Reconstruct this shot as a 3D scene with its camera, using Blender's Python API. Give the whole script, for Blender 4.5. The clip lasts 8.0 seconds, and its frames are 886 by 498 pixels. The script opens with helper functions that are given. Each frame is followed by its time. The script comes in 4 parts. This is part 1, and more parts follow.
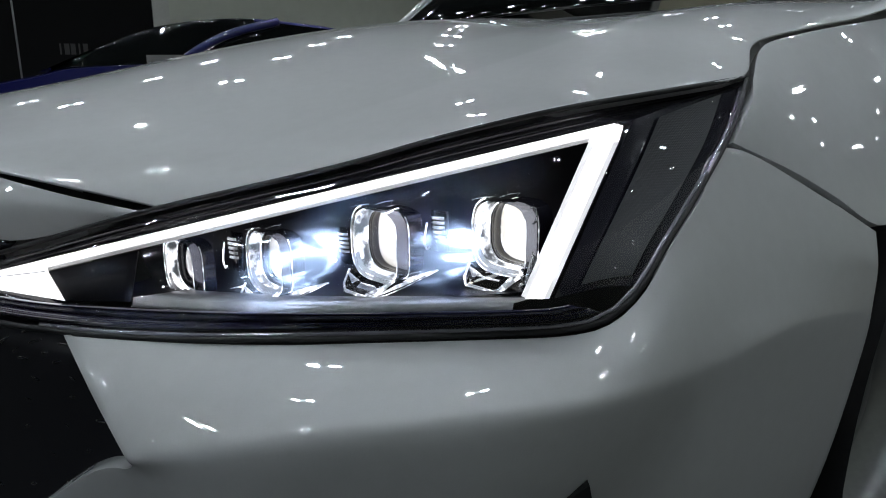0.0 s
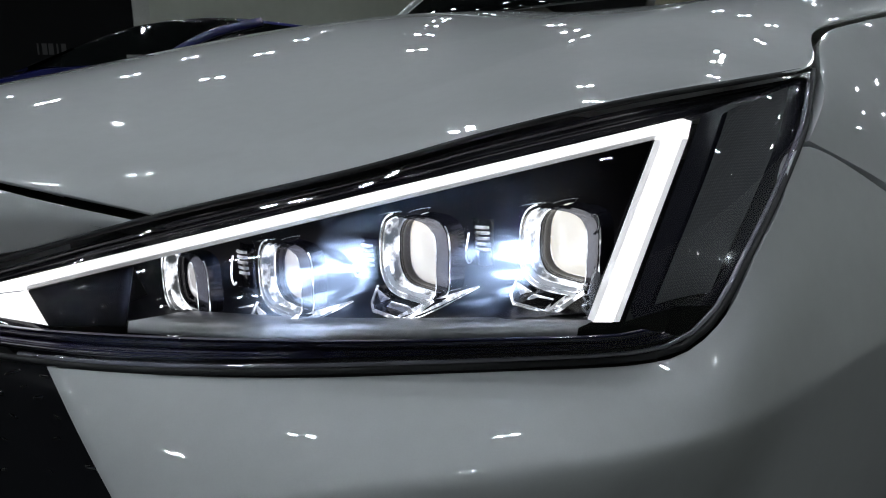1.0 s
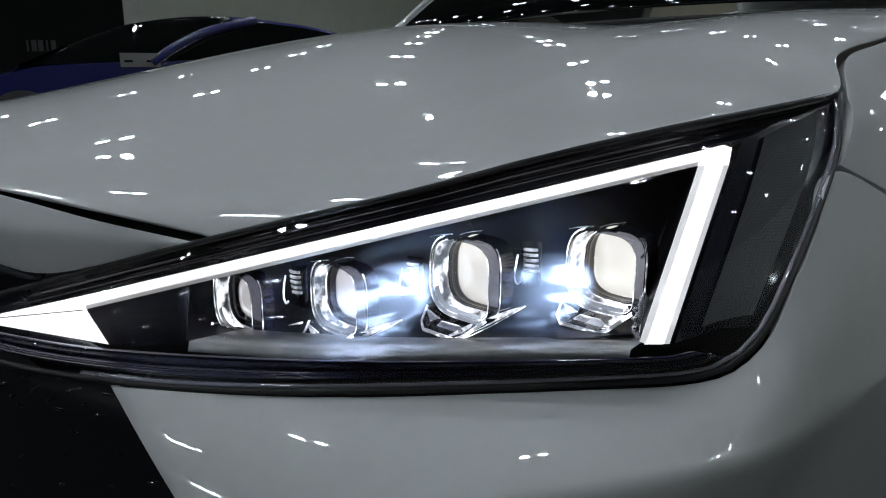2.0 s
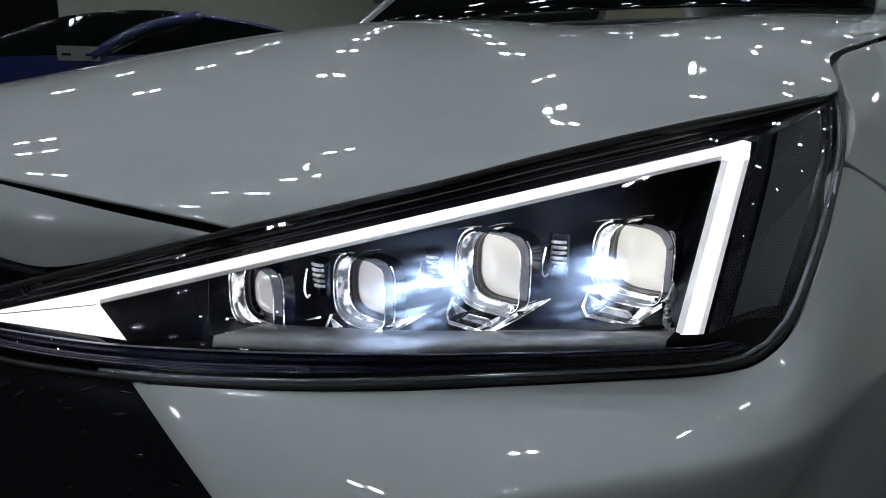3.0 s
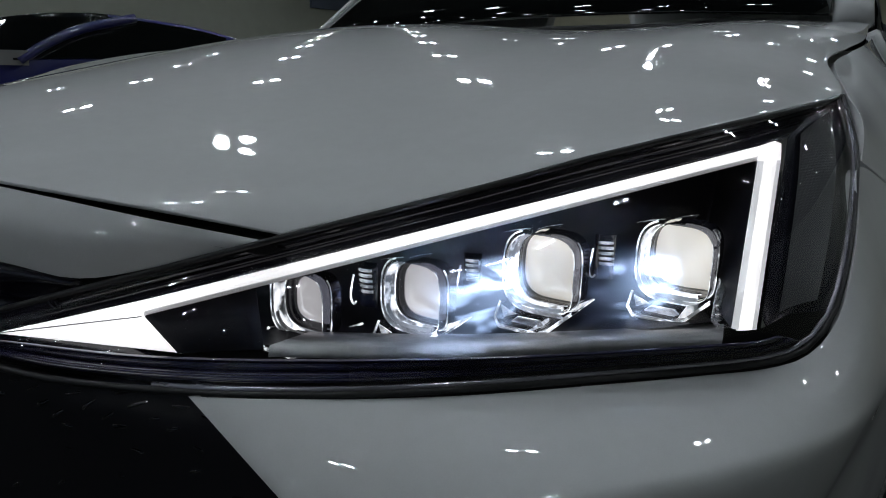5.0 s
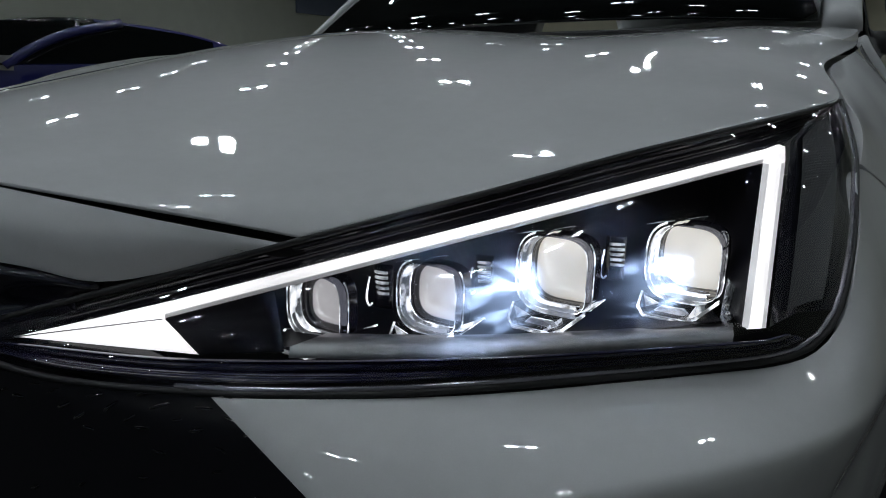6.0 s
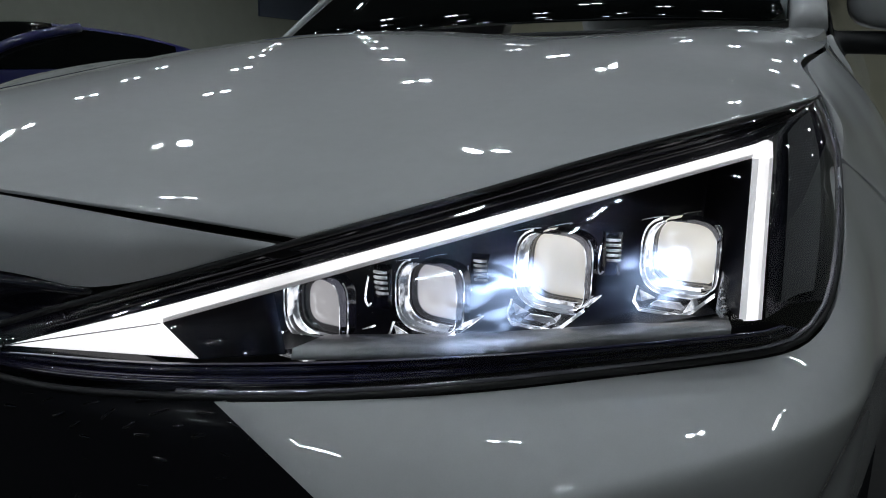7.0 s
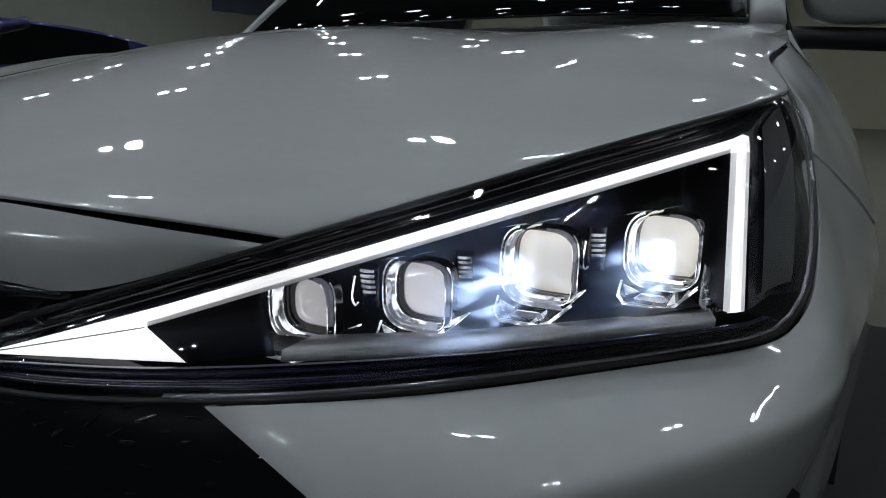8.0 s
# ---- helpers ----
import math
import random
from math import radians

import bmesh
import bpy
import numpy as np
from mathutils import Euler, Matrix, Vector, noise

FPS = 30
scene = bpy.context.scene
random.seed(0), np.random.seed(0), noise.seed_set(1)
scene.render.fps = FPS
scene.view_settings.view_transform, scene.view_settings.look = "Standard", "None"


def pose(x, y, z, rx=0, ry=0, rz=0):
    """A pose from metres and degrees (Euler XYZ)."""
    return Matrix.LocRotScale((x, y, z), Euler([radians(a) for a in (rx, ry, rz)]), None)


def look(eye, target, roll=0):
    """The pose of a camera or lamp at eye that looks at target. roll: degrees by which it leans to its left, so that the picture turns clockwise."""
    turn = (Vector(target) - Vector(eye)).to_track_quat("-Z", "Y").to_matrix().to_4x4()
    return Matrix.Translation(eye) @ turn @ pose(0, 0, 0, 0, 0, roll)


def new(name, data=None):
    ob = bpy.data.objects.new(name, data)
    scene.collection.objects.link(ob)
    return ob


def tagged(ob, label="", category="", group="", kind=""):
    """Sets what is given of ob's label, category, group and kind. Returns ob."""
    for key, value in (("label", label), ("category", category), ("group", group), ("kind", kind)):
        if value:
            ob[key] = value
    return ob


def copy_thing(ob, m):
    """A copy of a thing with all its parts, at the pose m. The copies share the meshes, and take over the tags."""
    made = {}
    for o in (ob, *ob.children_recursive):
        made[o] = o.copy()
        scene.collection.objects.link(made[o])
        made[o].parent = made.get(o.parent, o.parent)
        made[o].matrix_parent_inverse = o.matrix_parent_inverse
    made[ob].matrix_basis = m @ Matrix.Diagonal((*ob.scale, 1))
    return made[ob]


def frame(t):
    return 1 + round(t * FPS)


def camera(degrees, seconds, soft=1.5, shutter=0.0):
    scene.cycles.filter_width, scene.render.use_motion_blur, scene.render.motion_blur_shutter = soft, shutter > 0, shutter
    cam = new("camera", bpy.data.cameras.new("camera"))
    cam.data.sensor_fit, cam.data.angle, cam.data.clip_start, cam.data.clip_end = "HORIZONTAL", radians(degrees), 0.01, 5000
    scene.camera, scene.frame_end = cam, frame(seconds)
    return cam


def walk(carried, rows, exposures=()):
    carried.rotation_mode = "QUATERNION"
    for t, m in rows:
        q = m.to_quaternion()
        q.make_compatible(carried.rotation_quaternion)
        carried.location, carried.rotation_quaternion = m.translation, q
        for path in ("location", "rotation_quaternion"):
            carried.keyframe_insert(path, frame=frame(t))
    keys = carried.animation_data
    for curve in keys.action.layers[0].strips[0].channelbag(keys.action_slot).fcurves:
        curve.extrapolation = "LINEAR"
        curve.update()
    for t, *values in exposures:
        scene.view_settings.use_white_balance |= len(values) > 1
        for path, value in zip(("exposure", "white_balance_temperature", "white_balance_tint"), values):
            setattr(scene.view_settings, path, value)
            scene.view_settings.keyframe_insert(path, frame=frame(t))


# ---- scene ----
# ---------------------------------------------------------------- camera
U = 0.92  # metres in one design unit of the white car
cam = camera(61.8, 8.0, 1.0)
PATH = [
    (0, (1.046, 0.004, 0.808), (-0.31, 1.385, 0.304), -0.1),
    (0.5, (0.995, 0.017, 0.803), (-0.336, 1.42, 0.29), 0.0),
    (1, (0.962, 0.029, 0.797), (-0.361, 1.443, 0.297), -0.0),
    (1.5, (0.948, 0.021, 0.81), (-0.382, 1.428, 0.308), -0.1),
    (2, (0.938, -0.009, 0.817), (-0.362, 1.425, 0.312), 0.4),
    (3.5, (0.863, -0.055, 0.802), (-0.262, 1.522, 0.305), 1.9),
    (4, (0.844, -0.066, 0.798), (-0.238, 1.541, 0.301), 2.0),
    (4.5, (0.833, -0.077, 0.802), (-0.225, 1.548, 0.314), 1.9),
    (5, (0.825, -0.09, 0.805), (-0.225, 1.543, 0.323), 1.7),
    (6.5, (0.804, -0.115, 0.804), (-0.187, 1.559, 0.342), 1.6),
    (7, (0.793, -0.12, 0.801), (-0.152, 1.582, 0.342), 1.3),
    (7.5, (0.784, -0.121, 0.801), (-0.097, 1.615, 0.341), 1.1),
    (8, (0.775, -0.127, 0.802), (-0.073, 1.622, 0.332), 1.2),
]
walk(cam, [(t, look(eye, target, roll)) for t, eye, target, roll in PATH],
     [(0.0, 0.38), (1.0, 0.12), (2.0, 0.0), (3.5, -0.18), (4.5, -0.26), (6.5, -0.31), (8.0, -0.31)])

# ---------------------------------------------------------------- world and exposure
world = bpy.data.worlds.new("world")
scene.world = world
world.use_nodes = True
world.node_tree.nodes["Background"].inputs[0].default_value = (0.5, 0.55, 0.6, 1)
world.node_tree.nodes["Background"].inputs[1].default_value = 0.02
LAMP_POWER = 142.0
BEAM = 4700.0


# ---------------------------------------------------------------- materials
def material(name, colour=(0.5, 0.5, 0.5), rough=0.5, metal=0.0, coat=0.0, emit=0.0, emit_colour=None, bump=0.0, scale=40.0, vary=0.08, shine=0.5):
    m = bpy.data.materials.new(name)
    m.use_nodes = True
    nt = m.node_tree
    b = nt.nodes["Principled BSDF"]
    b.inputs["Roughness"].default_value = rough
    b.inputs["Specular IOR Level"].default_value = shine
    b.inputs["Metallic"].default_value = metal
    b.inputs["Coat Weight"].default_value = coat
    b.inputs["Coat Roughness"].default_value = 0.02
    tex = nt.nodes.new("ShaderNodeTexCoord")
    big, fine = nt.nodes.new("ShaderNodeTexNoise"), nt.nodes.new("ShaderNodeTexNoise")
    big.inputs["Scale"].default_value, fine.inputs["Scale"].default_value = scale * 0.08, scale
    big.inputs["Detail"].default_value, fine.inputs["Detail"].default_value = 3, 4
    add = nt.nodes.new("ShaderNodeMath")
    add.operation = "ADD"
    ramp = nt.nodes.new("ShaderNodeMapRange")
    ramp.inputs[1].default_value, ramp.inputs[2].default_value = 0.6, 1.4
    ramp.inputs[3].default_value, ramp.inputs[4].default_value = 1 - vary, 1 + vary
    mul = nt.nodes.new("ShaderNodeVectorMath")
    mul.operation = "SCALE"
    mul.inputs[0].default_value = colour
    nt.links.new(tex.outputs["Object"], big.inputs["Vector"])
    nt.links.new(tex.outputs["Object"], fine.inputs["Vector"])
    nt.links.new(big.outputs[0], add.inputs[0])
    nt.links.new(fine.outputs[0], add.inputs[1])
    nt.links.new(add.outputs[0], ramp.inputs[0])
    nt.links.new(ramp.outputs[0], mul.inputs["Scale"])
    nt.links.new(mul.outputs[0], b.inputs["Base Color"])
    if bump:
        bp = nt.nodes.new("ShaderNodeBump")
        bp.inputs["Strength"].default_value, bp.inputs["Distance"].default_value = bump, 0.002
        nt.links.new(fine.outputs[0], bp.inputs["Height"])
        nt.links.new(bp.outputs[0], b.inputs["Normal"])
    if emit:
        b.inputs["Emission Color"].default_value = (*(emit_colour or colour), 1)
        b.inputs["Emission Strength"].default_value = emit
    return m


def clear(name, tint=(1, 1, 1), gloss=1.0, ior=1.45, haze=0.0):
    """A thin clear sheet: see-through, with the gloss of its index, and a little scatter."""
    m = bpy.data.materials.new(name)
    m.use_nodes = True
    nt = m.node_tree
    nt.nodes.clear()
    out = nt.nodes.new("ShaderNodeOutputMaterial")
    thru, shine, mix, fres = (nt.nodes.new("ShaderNode" + k) for k in ("BsdfTransparent", "BsdfGlossy", "MixShader", "Fresnel"))
    thru.inputs[0].default_value = (*tint, 1)
    shine.inputs["Color"].default_value = (gloss, gloss, gloss, 1)
    shine.inputs["Roughness"].default_value = 0.015
    fres.inputs[0].default_value = ior
    nt.links.new(fres.outputs[0], mix.inputs[0])
    base = thru.outputs[0]
    if haze:
        milk, blend, spots, ramp = (nt.nodes.new("ShaderNode" + k) for k in ("BsdfTranslucent", "MixShader", "TexNoise", "MapRange"))
        milk.inputs[0].default_value = (0.8, 0.88, 1, 1)
        spots.inputs["Scale"].default_value, spots.inputs["Detail"].default_value, spots.inputs["Distortion"].default_value = 16, 2, 0.9
        ramp.inputs[1].default_value, ramp.inputs[2].default_value = 0.44, 0.74
        ramp.inputs[3].default_value, ramp.inputs[4].default_value = haze * 0.2, haze * 2.6
        nt.links.new(spots.outputs[0], ramp.inputs[0])
        nt.links.new(ramp.outputs[0], blend.inputs[0])
        nt.links.new(base, blend.inputs[1])
        rough = nt.nodes.new("ShaderNodeBsdfRefraction")
        rough.inputs["Roughness"].default_value, rough.inputs["IOR"].default_value = 0.40, 1.5
        both = nt.nodes.new("ShaderNodeMixShader")
        both.inputs[0].default_value = 0.97
        nt.links.new(milk.outputs[0], both.inputs[1])
        nt.links.new(rough.outputs[0], both.inputs[2])
        nt.links.new(both.outputs[0], blend.inputs[2])
        base = blend.outputs[0]
    nt.links.new(base, mix.inputs[1])
    nt.links.new(shine.outputs[0], mix.inputs[2])
    nt.links.new(mix.outputs[0], out.inputs[0])
    return m


def glow(name, colour, strength):
    m = bpy.data.materials.new(name)
    m.use_nodes = True
    nt = m.node_tree
    nt.nodes.clear()
    out, e = nt.nodes.new("ShaderNodeOutputMaterial"), nt.nodes.new("ShaderNodeEmission")
    e.inputs[0].default_value, e.inputs[1].default_value = (*colour, 1), strength
    nt.links.new(e.outputs[0], out.inputs[0])
    return m


def glassy(name, rough=0.0, tint=(1, 1, 1), milk=0.96):
    m = bpy.data.materials.new(name)
    m.use_nodes = True
    b = m.node_tree.nodes["Principled BSDF"]
    b.inputs["Base Color"].default_value = (*tint, 1)
    b.inputs["Roughness"].default_value, b.inputs["IOR"].default_value, b.inputs["Transmission Weight"].default_value = rough, 1.52, milk
    return m


def ribbed_light(name, low=0.85, high=2.1):
    """A lit light guide with fine ribs across it."""
    m = material(name, (0.85, 0.86, 0.88), 0.25, 0, 0.5, scale=100)
    nt = m.node_tree
    b = nt.nodes["Principled BSDF"]
    tex, split, add, wave, sine, rng, broad, mul = (nt.nodes.new("ShaderNode" + k) for k in ("TexCoord", "SeparateXYZ", "Math", "Math", "Math", "MapRange", "TexNoise", "Math"))
    add.operation, wave.operation, sine.operation, mul.operation = "ADD", "MULTIPLY", "SINE", "MULTIPLY"
    wave.inputs[1].default_value = math.tau / 0.0028
    nt.links.new(tex.outputs["Object"], split.inputs[0])
    nt.links.new(split.outputs[0], add.inputs[0])
    nt.links.new(split.outputs[1], add.inputs[1])
    nt.links.new(add.outputs[0], wave.inputs[0])
    nt.links.new(wave.outputs[0], sine.inputs[0])
    rng.inputs[1].default_value, rng.inputs[2].default_value = -1, 1
    rng.inputs[3].default_value, rng.inputs[4].default_value = 0.78, 1.12
    nt.links.new(sine.outputs[0], rng.inputs[0])
    broad.inputs["Scale"].default_value, broad.inputs["Detail"].default_value = 9.0, 1
    nt.links.new(tex.outputs["Object"], broad.inputs["Vector"])
    gain = nt.nodes.new("ShaderNodeMapRange")
    gain.inputs[1].default_value, gain.inputs[2].default_value = 0.35, 0.65
    gain.inputs[3].default_value, gain.inputs[4].default_value = low, high
    nt.links.new(broad.outputs[0], gain.inputs[0])
    nt.links.new(rng.outputs[0], mul.inputs[0])
    nt.links.new(gain.outputs[0], mul.inputs[1])
    b.inputs["Emission Color"].default_value = (1.0, 0.985, 1.0, 1)
    nt.links.new(mul.outputs[0], b.inputs["Emission Strength"])
    return m


def painted_glints(name, low=0.12, high=2.2, scale=90.0):
    """Clear or silvered plastic whose glints are painted as patches of emission."""
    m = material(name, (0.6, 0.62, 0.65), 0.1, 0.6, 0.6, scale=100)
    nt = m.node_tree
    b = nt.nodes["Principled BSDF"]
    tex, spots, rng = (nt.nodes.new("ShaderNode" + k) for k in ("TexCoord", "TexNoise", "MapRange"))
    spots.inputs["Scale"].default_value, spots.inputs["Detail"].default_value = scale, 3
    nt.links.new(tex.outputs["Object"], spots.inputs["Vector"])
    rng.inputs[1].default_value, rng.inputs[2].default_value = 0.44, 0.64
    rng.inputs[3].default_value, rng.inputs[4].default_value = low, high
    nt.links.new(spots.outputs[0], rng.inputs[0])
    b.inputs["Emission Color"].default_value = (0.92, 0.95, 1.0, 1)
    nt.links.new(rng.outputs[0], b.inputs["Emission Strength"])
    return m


def lit_lens(name, colour, low, high):
    """A lit lens: soft bands of light in it, and specks of dust on it."""
    m = material(name, (0.6, 0.59, 0.56), 0.08, 0, 1.0, scale=80)
    nt = m.node_tree
    b = nt.nodes["Principled BSDF"]
    tex, soft, rng, dust, dot, add = (nt.nodes.new("ShaderNode" + k) for k in ("TexCoord", "TexNoise", "MapRange", "TexVoronoi", "MapRange", "Math"))
    soft.inputs["Scale"].default_value, soft.inputs["Detail"].default_value = 34.0, 1
    rng.inputs[1].default_value, rng.inputs[2].default_value = 0.35, 0.65
    rng.inputs[3].default_value, rng.inputs[4].default_value = low, high
    dust.inputs["Scale"].default_value = 190.0
    dot.inputs[1].default_value, dot.inputs[2].default_value = 0.06, 0.12
    dot.inputs[3].default_value, dot.inputs[4].default_value = 0.35, 0.0
    nt.links.new(tex.outputs["Object"], soft.inputs["Vector"])
    nt.links.new(tex.outputs["Object"], dust.inputs["Vector"])
    nt.links.new(soft.outputs[0], rng.inputs[0])
    nt.links.new(dust.outputs["Distance"], dot.inputs[0])
    nt.links.new(rng.outputs[0], add.inputs[0])
    nt.links.new(dot.outputs[0], add.inputs[1])
    b.inputs["Emission Color"].default_value = (*colour, 1)
    nt.links.new(add.outputs[0], b.inputs["Emission Strength"])
    return m


def mesh_reflector(name):
    """Grey reflector with a fine woven dimple pattern."""
    m = material(name, (0.05, 0.053, 0.058), 0.45, 0.1, 0.15, scale=100)
    nt = m.node_tree
    b = nt.nodes["Principled BSDF"]
    tex, vor, rng, mixc = (nt.nodes.new("ShaderNode" + k) for k in ("TexCoord", "TexVoronoi", "MapRange", "Bump"))
    vor.inputs["Scale"].default_value, vor.inputs["Randomness"].default_value = 520.0, 0.0
    nt.links.new(tex.outputs["Object"], vor.inputs["Vector"])
    mixc.inputs["Strength"].default_value, mixc.inputs["Distance"].default_value = 0.8, 0.0008
    nt.links.new(vor.outputs["Distance"], mixc.inputs["Height"])
    nt.links.new(mixc.outputs[0], b.inputs["Normal"])
    rng.inputs[1].default_value, rng.inputs[2].default_value = 0.1, 0.6
    rng.inputs[3].default_value, rng.inputs[4].default_value = 0.45, 0.7
    nt.links.new(vor.outputs["Distance"], rng.inputs[0])
    nt.links.new(rng.outputs[0], b.inputs["Roughness"])
    return m


PAINT = material("silver white paint", (0.60, 0.61, 0.61), 0.5, 0.0, 1.0, scale=900, vary=0.035)
BLACK_GLOSS = material("black gloss plastic", (0.012, 0.012, 0.019), 0.15, 0, 0.5, scale=60)
TRIM = material("dark ridged trim", (0.020, 0.020, 0.052), 0.16, 0, 1.0, scale=60, vary=0.2)
HOUSING = material("black housing plastic", (0.010, 0.010, 0.014), 0.35, 0, 0.0, scale=60, shine=0.2)
INNER_BLACK = material("dull black plastic", (0.008, 0.008, 0.011), 0.6, scale=60, shine=0.08)
BLACK_MATT = material("black plastic", (0.012, 0.012, 0.013), 0.5, bump=0.2, scale=300)
CHROME = material("chrome", (0.75, 0.76, 0.78), 0.08, 1.0, scale=80, vary=0.03)
SATIN = material("satin metal", (0.32, 0.32, 0.33), 0.32, 1.0, scale=80, vary=0.1)
RUBBER = material("tyre rubber", (0.012, 0.012, 0.012), 0.7, bump=0.4, scale=200)
DRL_LIGHT = ribbed_light("lit light guide", 1.0, 1.65)
DRL_LIP = ribbed_light("dim lip of the light guide", 0.16, 0.3)
COVER = clear("clear lamp cover", haze=0.008)
CRYSTAL = glassy("clear crystal")
CLEAR_WALL = clear("thin clear wall", (0.72, 0.74, 0.8))
SMOKED = clear("smoky clear wall", (0.22, 0.23, 0.28))
SILVERED = material("silvered inner wall", (0.74, 0.75, 0.78), 0.18, 0.75, bump=0.6, scale=70, vary=0.12)
SILVER = material("pale silver plastic", (0.72, 0.73, 0.75), 0.25, 0.35, 0.6, scale=120, vary=0.2)
LENS = lit_lens("creamy projector lens", (1.0, 0.96, 0.86), 0.55, 0.85)
LENS_DIM = lit_lens("lilac projector lens", (0.97, 0.95, 1.0), 0.40, 0.56)
SHELF = material("satin shelf", (0.24, 0.24, 0.25), 0.32, 0.75, bump=0.15, scale=60, vary=0.45)
DRL_SIDE = material("dim side of the light guide", (0.8, 0.8, 0.83), 0.3, 0, 0.4, emit=0.42, emit_colour=(0.98, 0.98, 1.0), scale=120, vary=0.15)
GRILLE_BLACK = material("grille black", (0.012, 0.012, 0.015), 0.4, 0, 0.05, scale=80, shine=0.15)
STUD_BLACK = material("glossy grille stud black", (0.005, 0.005, 0.007), 0.12, 0, 1.0, scale=80)
WALL_OLIVE = material("olive wall paint", (0.46, 0.44, 0.33), 0.8, bump=0.15, scale=60, vary=0.06)
BOUNCE_SHEET = material("dark unseen floor sheet", (0.035, 0.034, 0.033), 0.95, bump=0.6, scale=400, vary=0.2)
RIM_HIGHLIGHT = material("clear rim with painted highlight", (0.5, 0.48, 0.56), 0.12, 0.7, 0.8, scale=60, vary=0.3)
# reflected lens light painted as emission; none of these parts is a lamp
GLINT_EDGE = painted_glints("crystal edge with painted glints")
GLINT_RIB = painted_glints("ribs with painted glints", 0.02, 0.55, 140.0)
GLINT_WALL = painted_glints("silvered wall with painted glints", 0.01, 1.7, 85.0)
GLINT_ARM = painted_glints("clear arm with painted glints", 0.15, 1.5, 110.0)
GLINT_FACET = painted_glints("facet with painted glints", 0.08, 0.9, 60.0)
REFLECTOR = mesh_reflector("grey reflector")
GLASS_DARK = material("tinted glass", (0.004, 0.005, 0.005), 0.03, 0, 1.0, scale=30)
BLUE_PAINT = material("blue paint", (0.004, 0.006, 0.085), 0.35, 0.0, 1.0, scale=600, shine=0.3)
WALL = material("grey green wall paint", (0.52, 0.54, 0.47), 0.8, bump=0.15, scale=60, vary=0.06)
DARK_WALL = material("dark unseen hall wall", (0.03, 0.03, 0.03), 0.9, bump=0.2, scale=20)
DARK_PANEL = material("black panel", (0.006, 0.006, 0.0065), 0.7, scale=30, shine=0.1)
FLOOR = material("olive grey floor", (0.16, 0.15, 0.115), 0.5, bump=0.2, scale=40, vary=0.12)
CEILING = material("dark ceiling", (0.02, 0.02, 0.02), 0.9, scale=30)
PAPER = material("pale notice", (0.16, 0.16, 0.16), 0.7, scale=30)
POST = material("pale post", (0.5, 0.5, 0.47), 0.6, scale=30)
FAINT = material("faint grey letters", (0.035, 0.033, 0.033), 0.6, scale=30)
SIGN_BLUE = material("blue grey sign", (0.16, 0.19, 0.27), 0.6, scale=20)
LAMP_LIGHT = glow("spotlight light", (0.893, 0.985, 1.06), LAMP_POWER)


# ---------------------------------------------------------------- mesh helpers
def curve(pts, n):
    """n points at even steps along a smooth curve through pts."""
    p = [Vector(q) for q in pts]
    p = [2 * p[0] - p[1]] + p + [2 * p[-1] - p[-2]]
    fine = []
    for i in range(1, len(p) - 2):
        a, b, c, d = p[i - 1:i + 3]
        for k in range(12):
            t = k / 12
            fine.append(0.5 * (2 * b + (c - a) * t + (2 * a - 5 * b + 4 * c - d) * t * t + (3 * b - a - 3 * c + d) * t ** 3))
    fine.append(p[-2])
    run = [0.0]
    for a, b in zip(fine, fine[1:]):
        run.append(run[-1] + (b - a).length)
    out, j = [], 0
    for k in range(n):
        s = run[-1] * k / (n - 1)
        while j < len(run) - 2 and run[j + 1] < s:
            j += 1
        w = (s - run[j]) / max(run[j + 1] - run[j], 1e-9)
        out.append(fine[j].lerp(fine[j + 1], min(w, 1)))
    return out


def across(column, n):
    """n points through a short column, evenly between its knots."""
    if len(column) == 2:
        return [column[0].lerp(column[1], k / (n - 1)) for k in range(n)]
    p = [2 * column[0] - column[1]] + list(column) + [2 * column[-1] - column[-2]]
    out = []
    for k in range(n):
        s = (len(column) - 1) * k / (n - 1)
        i = min(int(s), len(column) - 2)
        t, (a, b, c, d) = s - i, p[i:i + 4]
        out.append(0.5 * (2 * b + (c - a) * t + (2 * a - 5 * b + 4 * c - d) * t * t + (3 * b - a - 3 * c + d) * t ** 3))
    return out


def sheet(grid, bm=None, flip=False):
    bm = bm or bmesh.new()
    rows = [[bm.verts.new(v) for v in row] for row in grid]
    for r, q in zip(rows, rows[1:]):
        for i in range(len(r) - 1):
            f = [r[i], r[i + 1], q[i + 1], q[i]]
            try:
                bm.faces.new(f[::-1] if flip else f)
            except ValueError:
                pass
    return bm


def loft(rails, nu=40, nv=12, flip=False, linear=False):
    """A sheet through rails, each a list of knots."""
    lines = [curve(r, nu) for r in rails]
    cols = list(zip(*lines))
    if linear:
        grid = [[c[i] for c in cols] for i in range(len(rails))]
    else:
        grid = list(zip(*[across(list(c), nv) for c in cols]))
    return sheet(grid, None, flip)


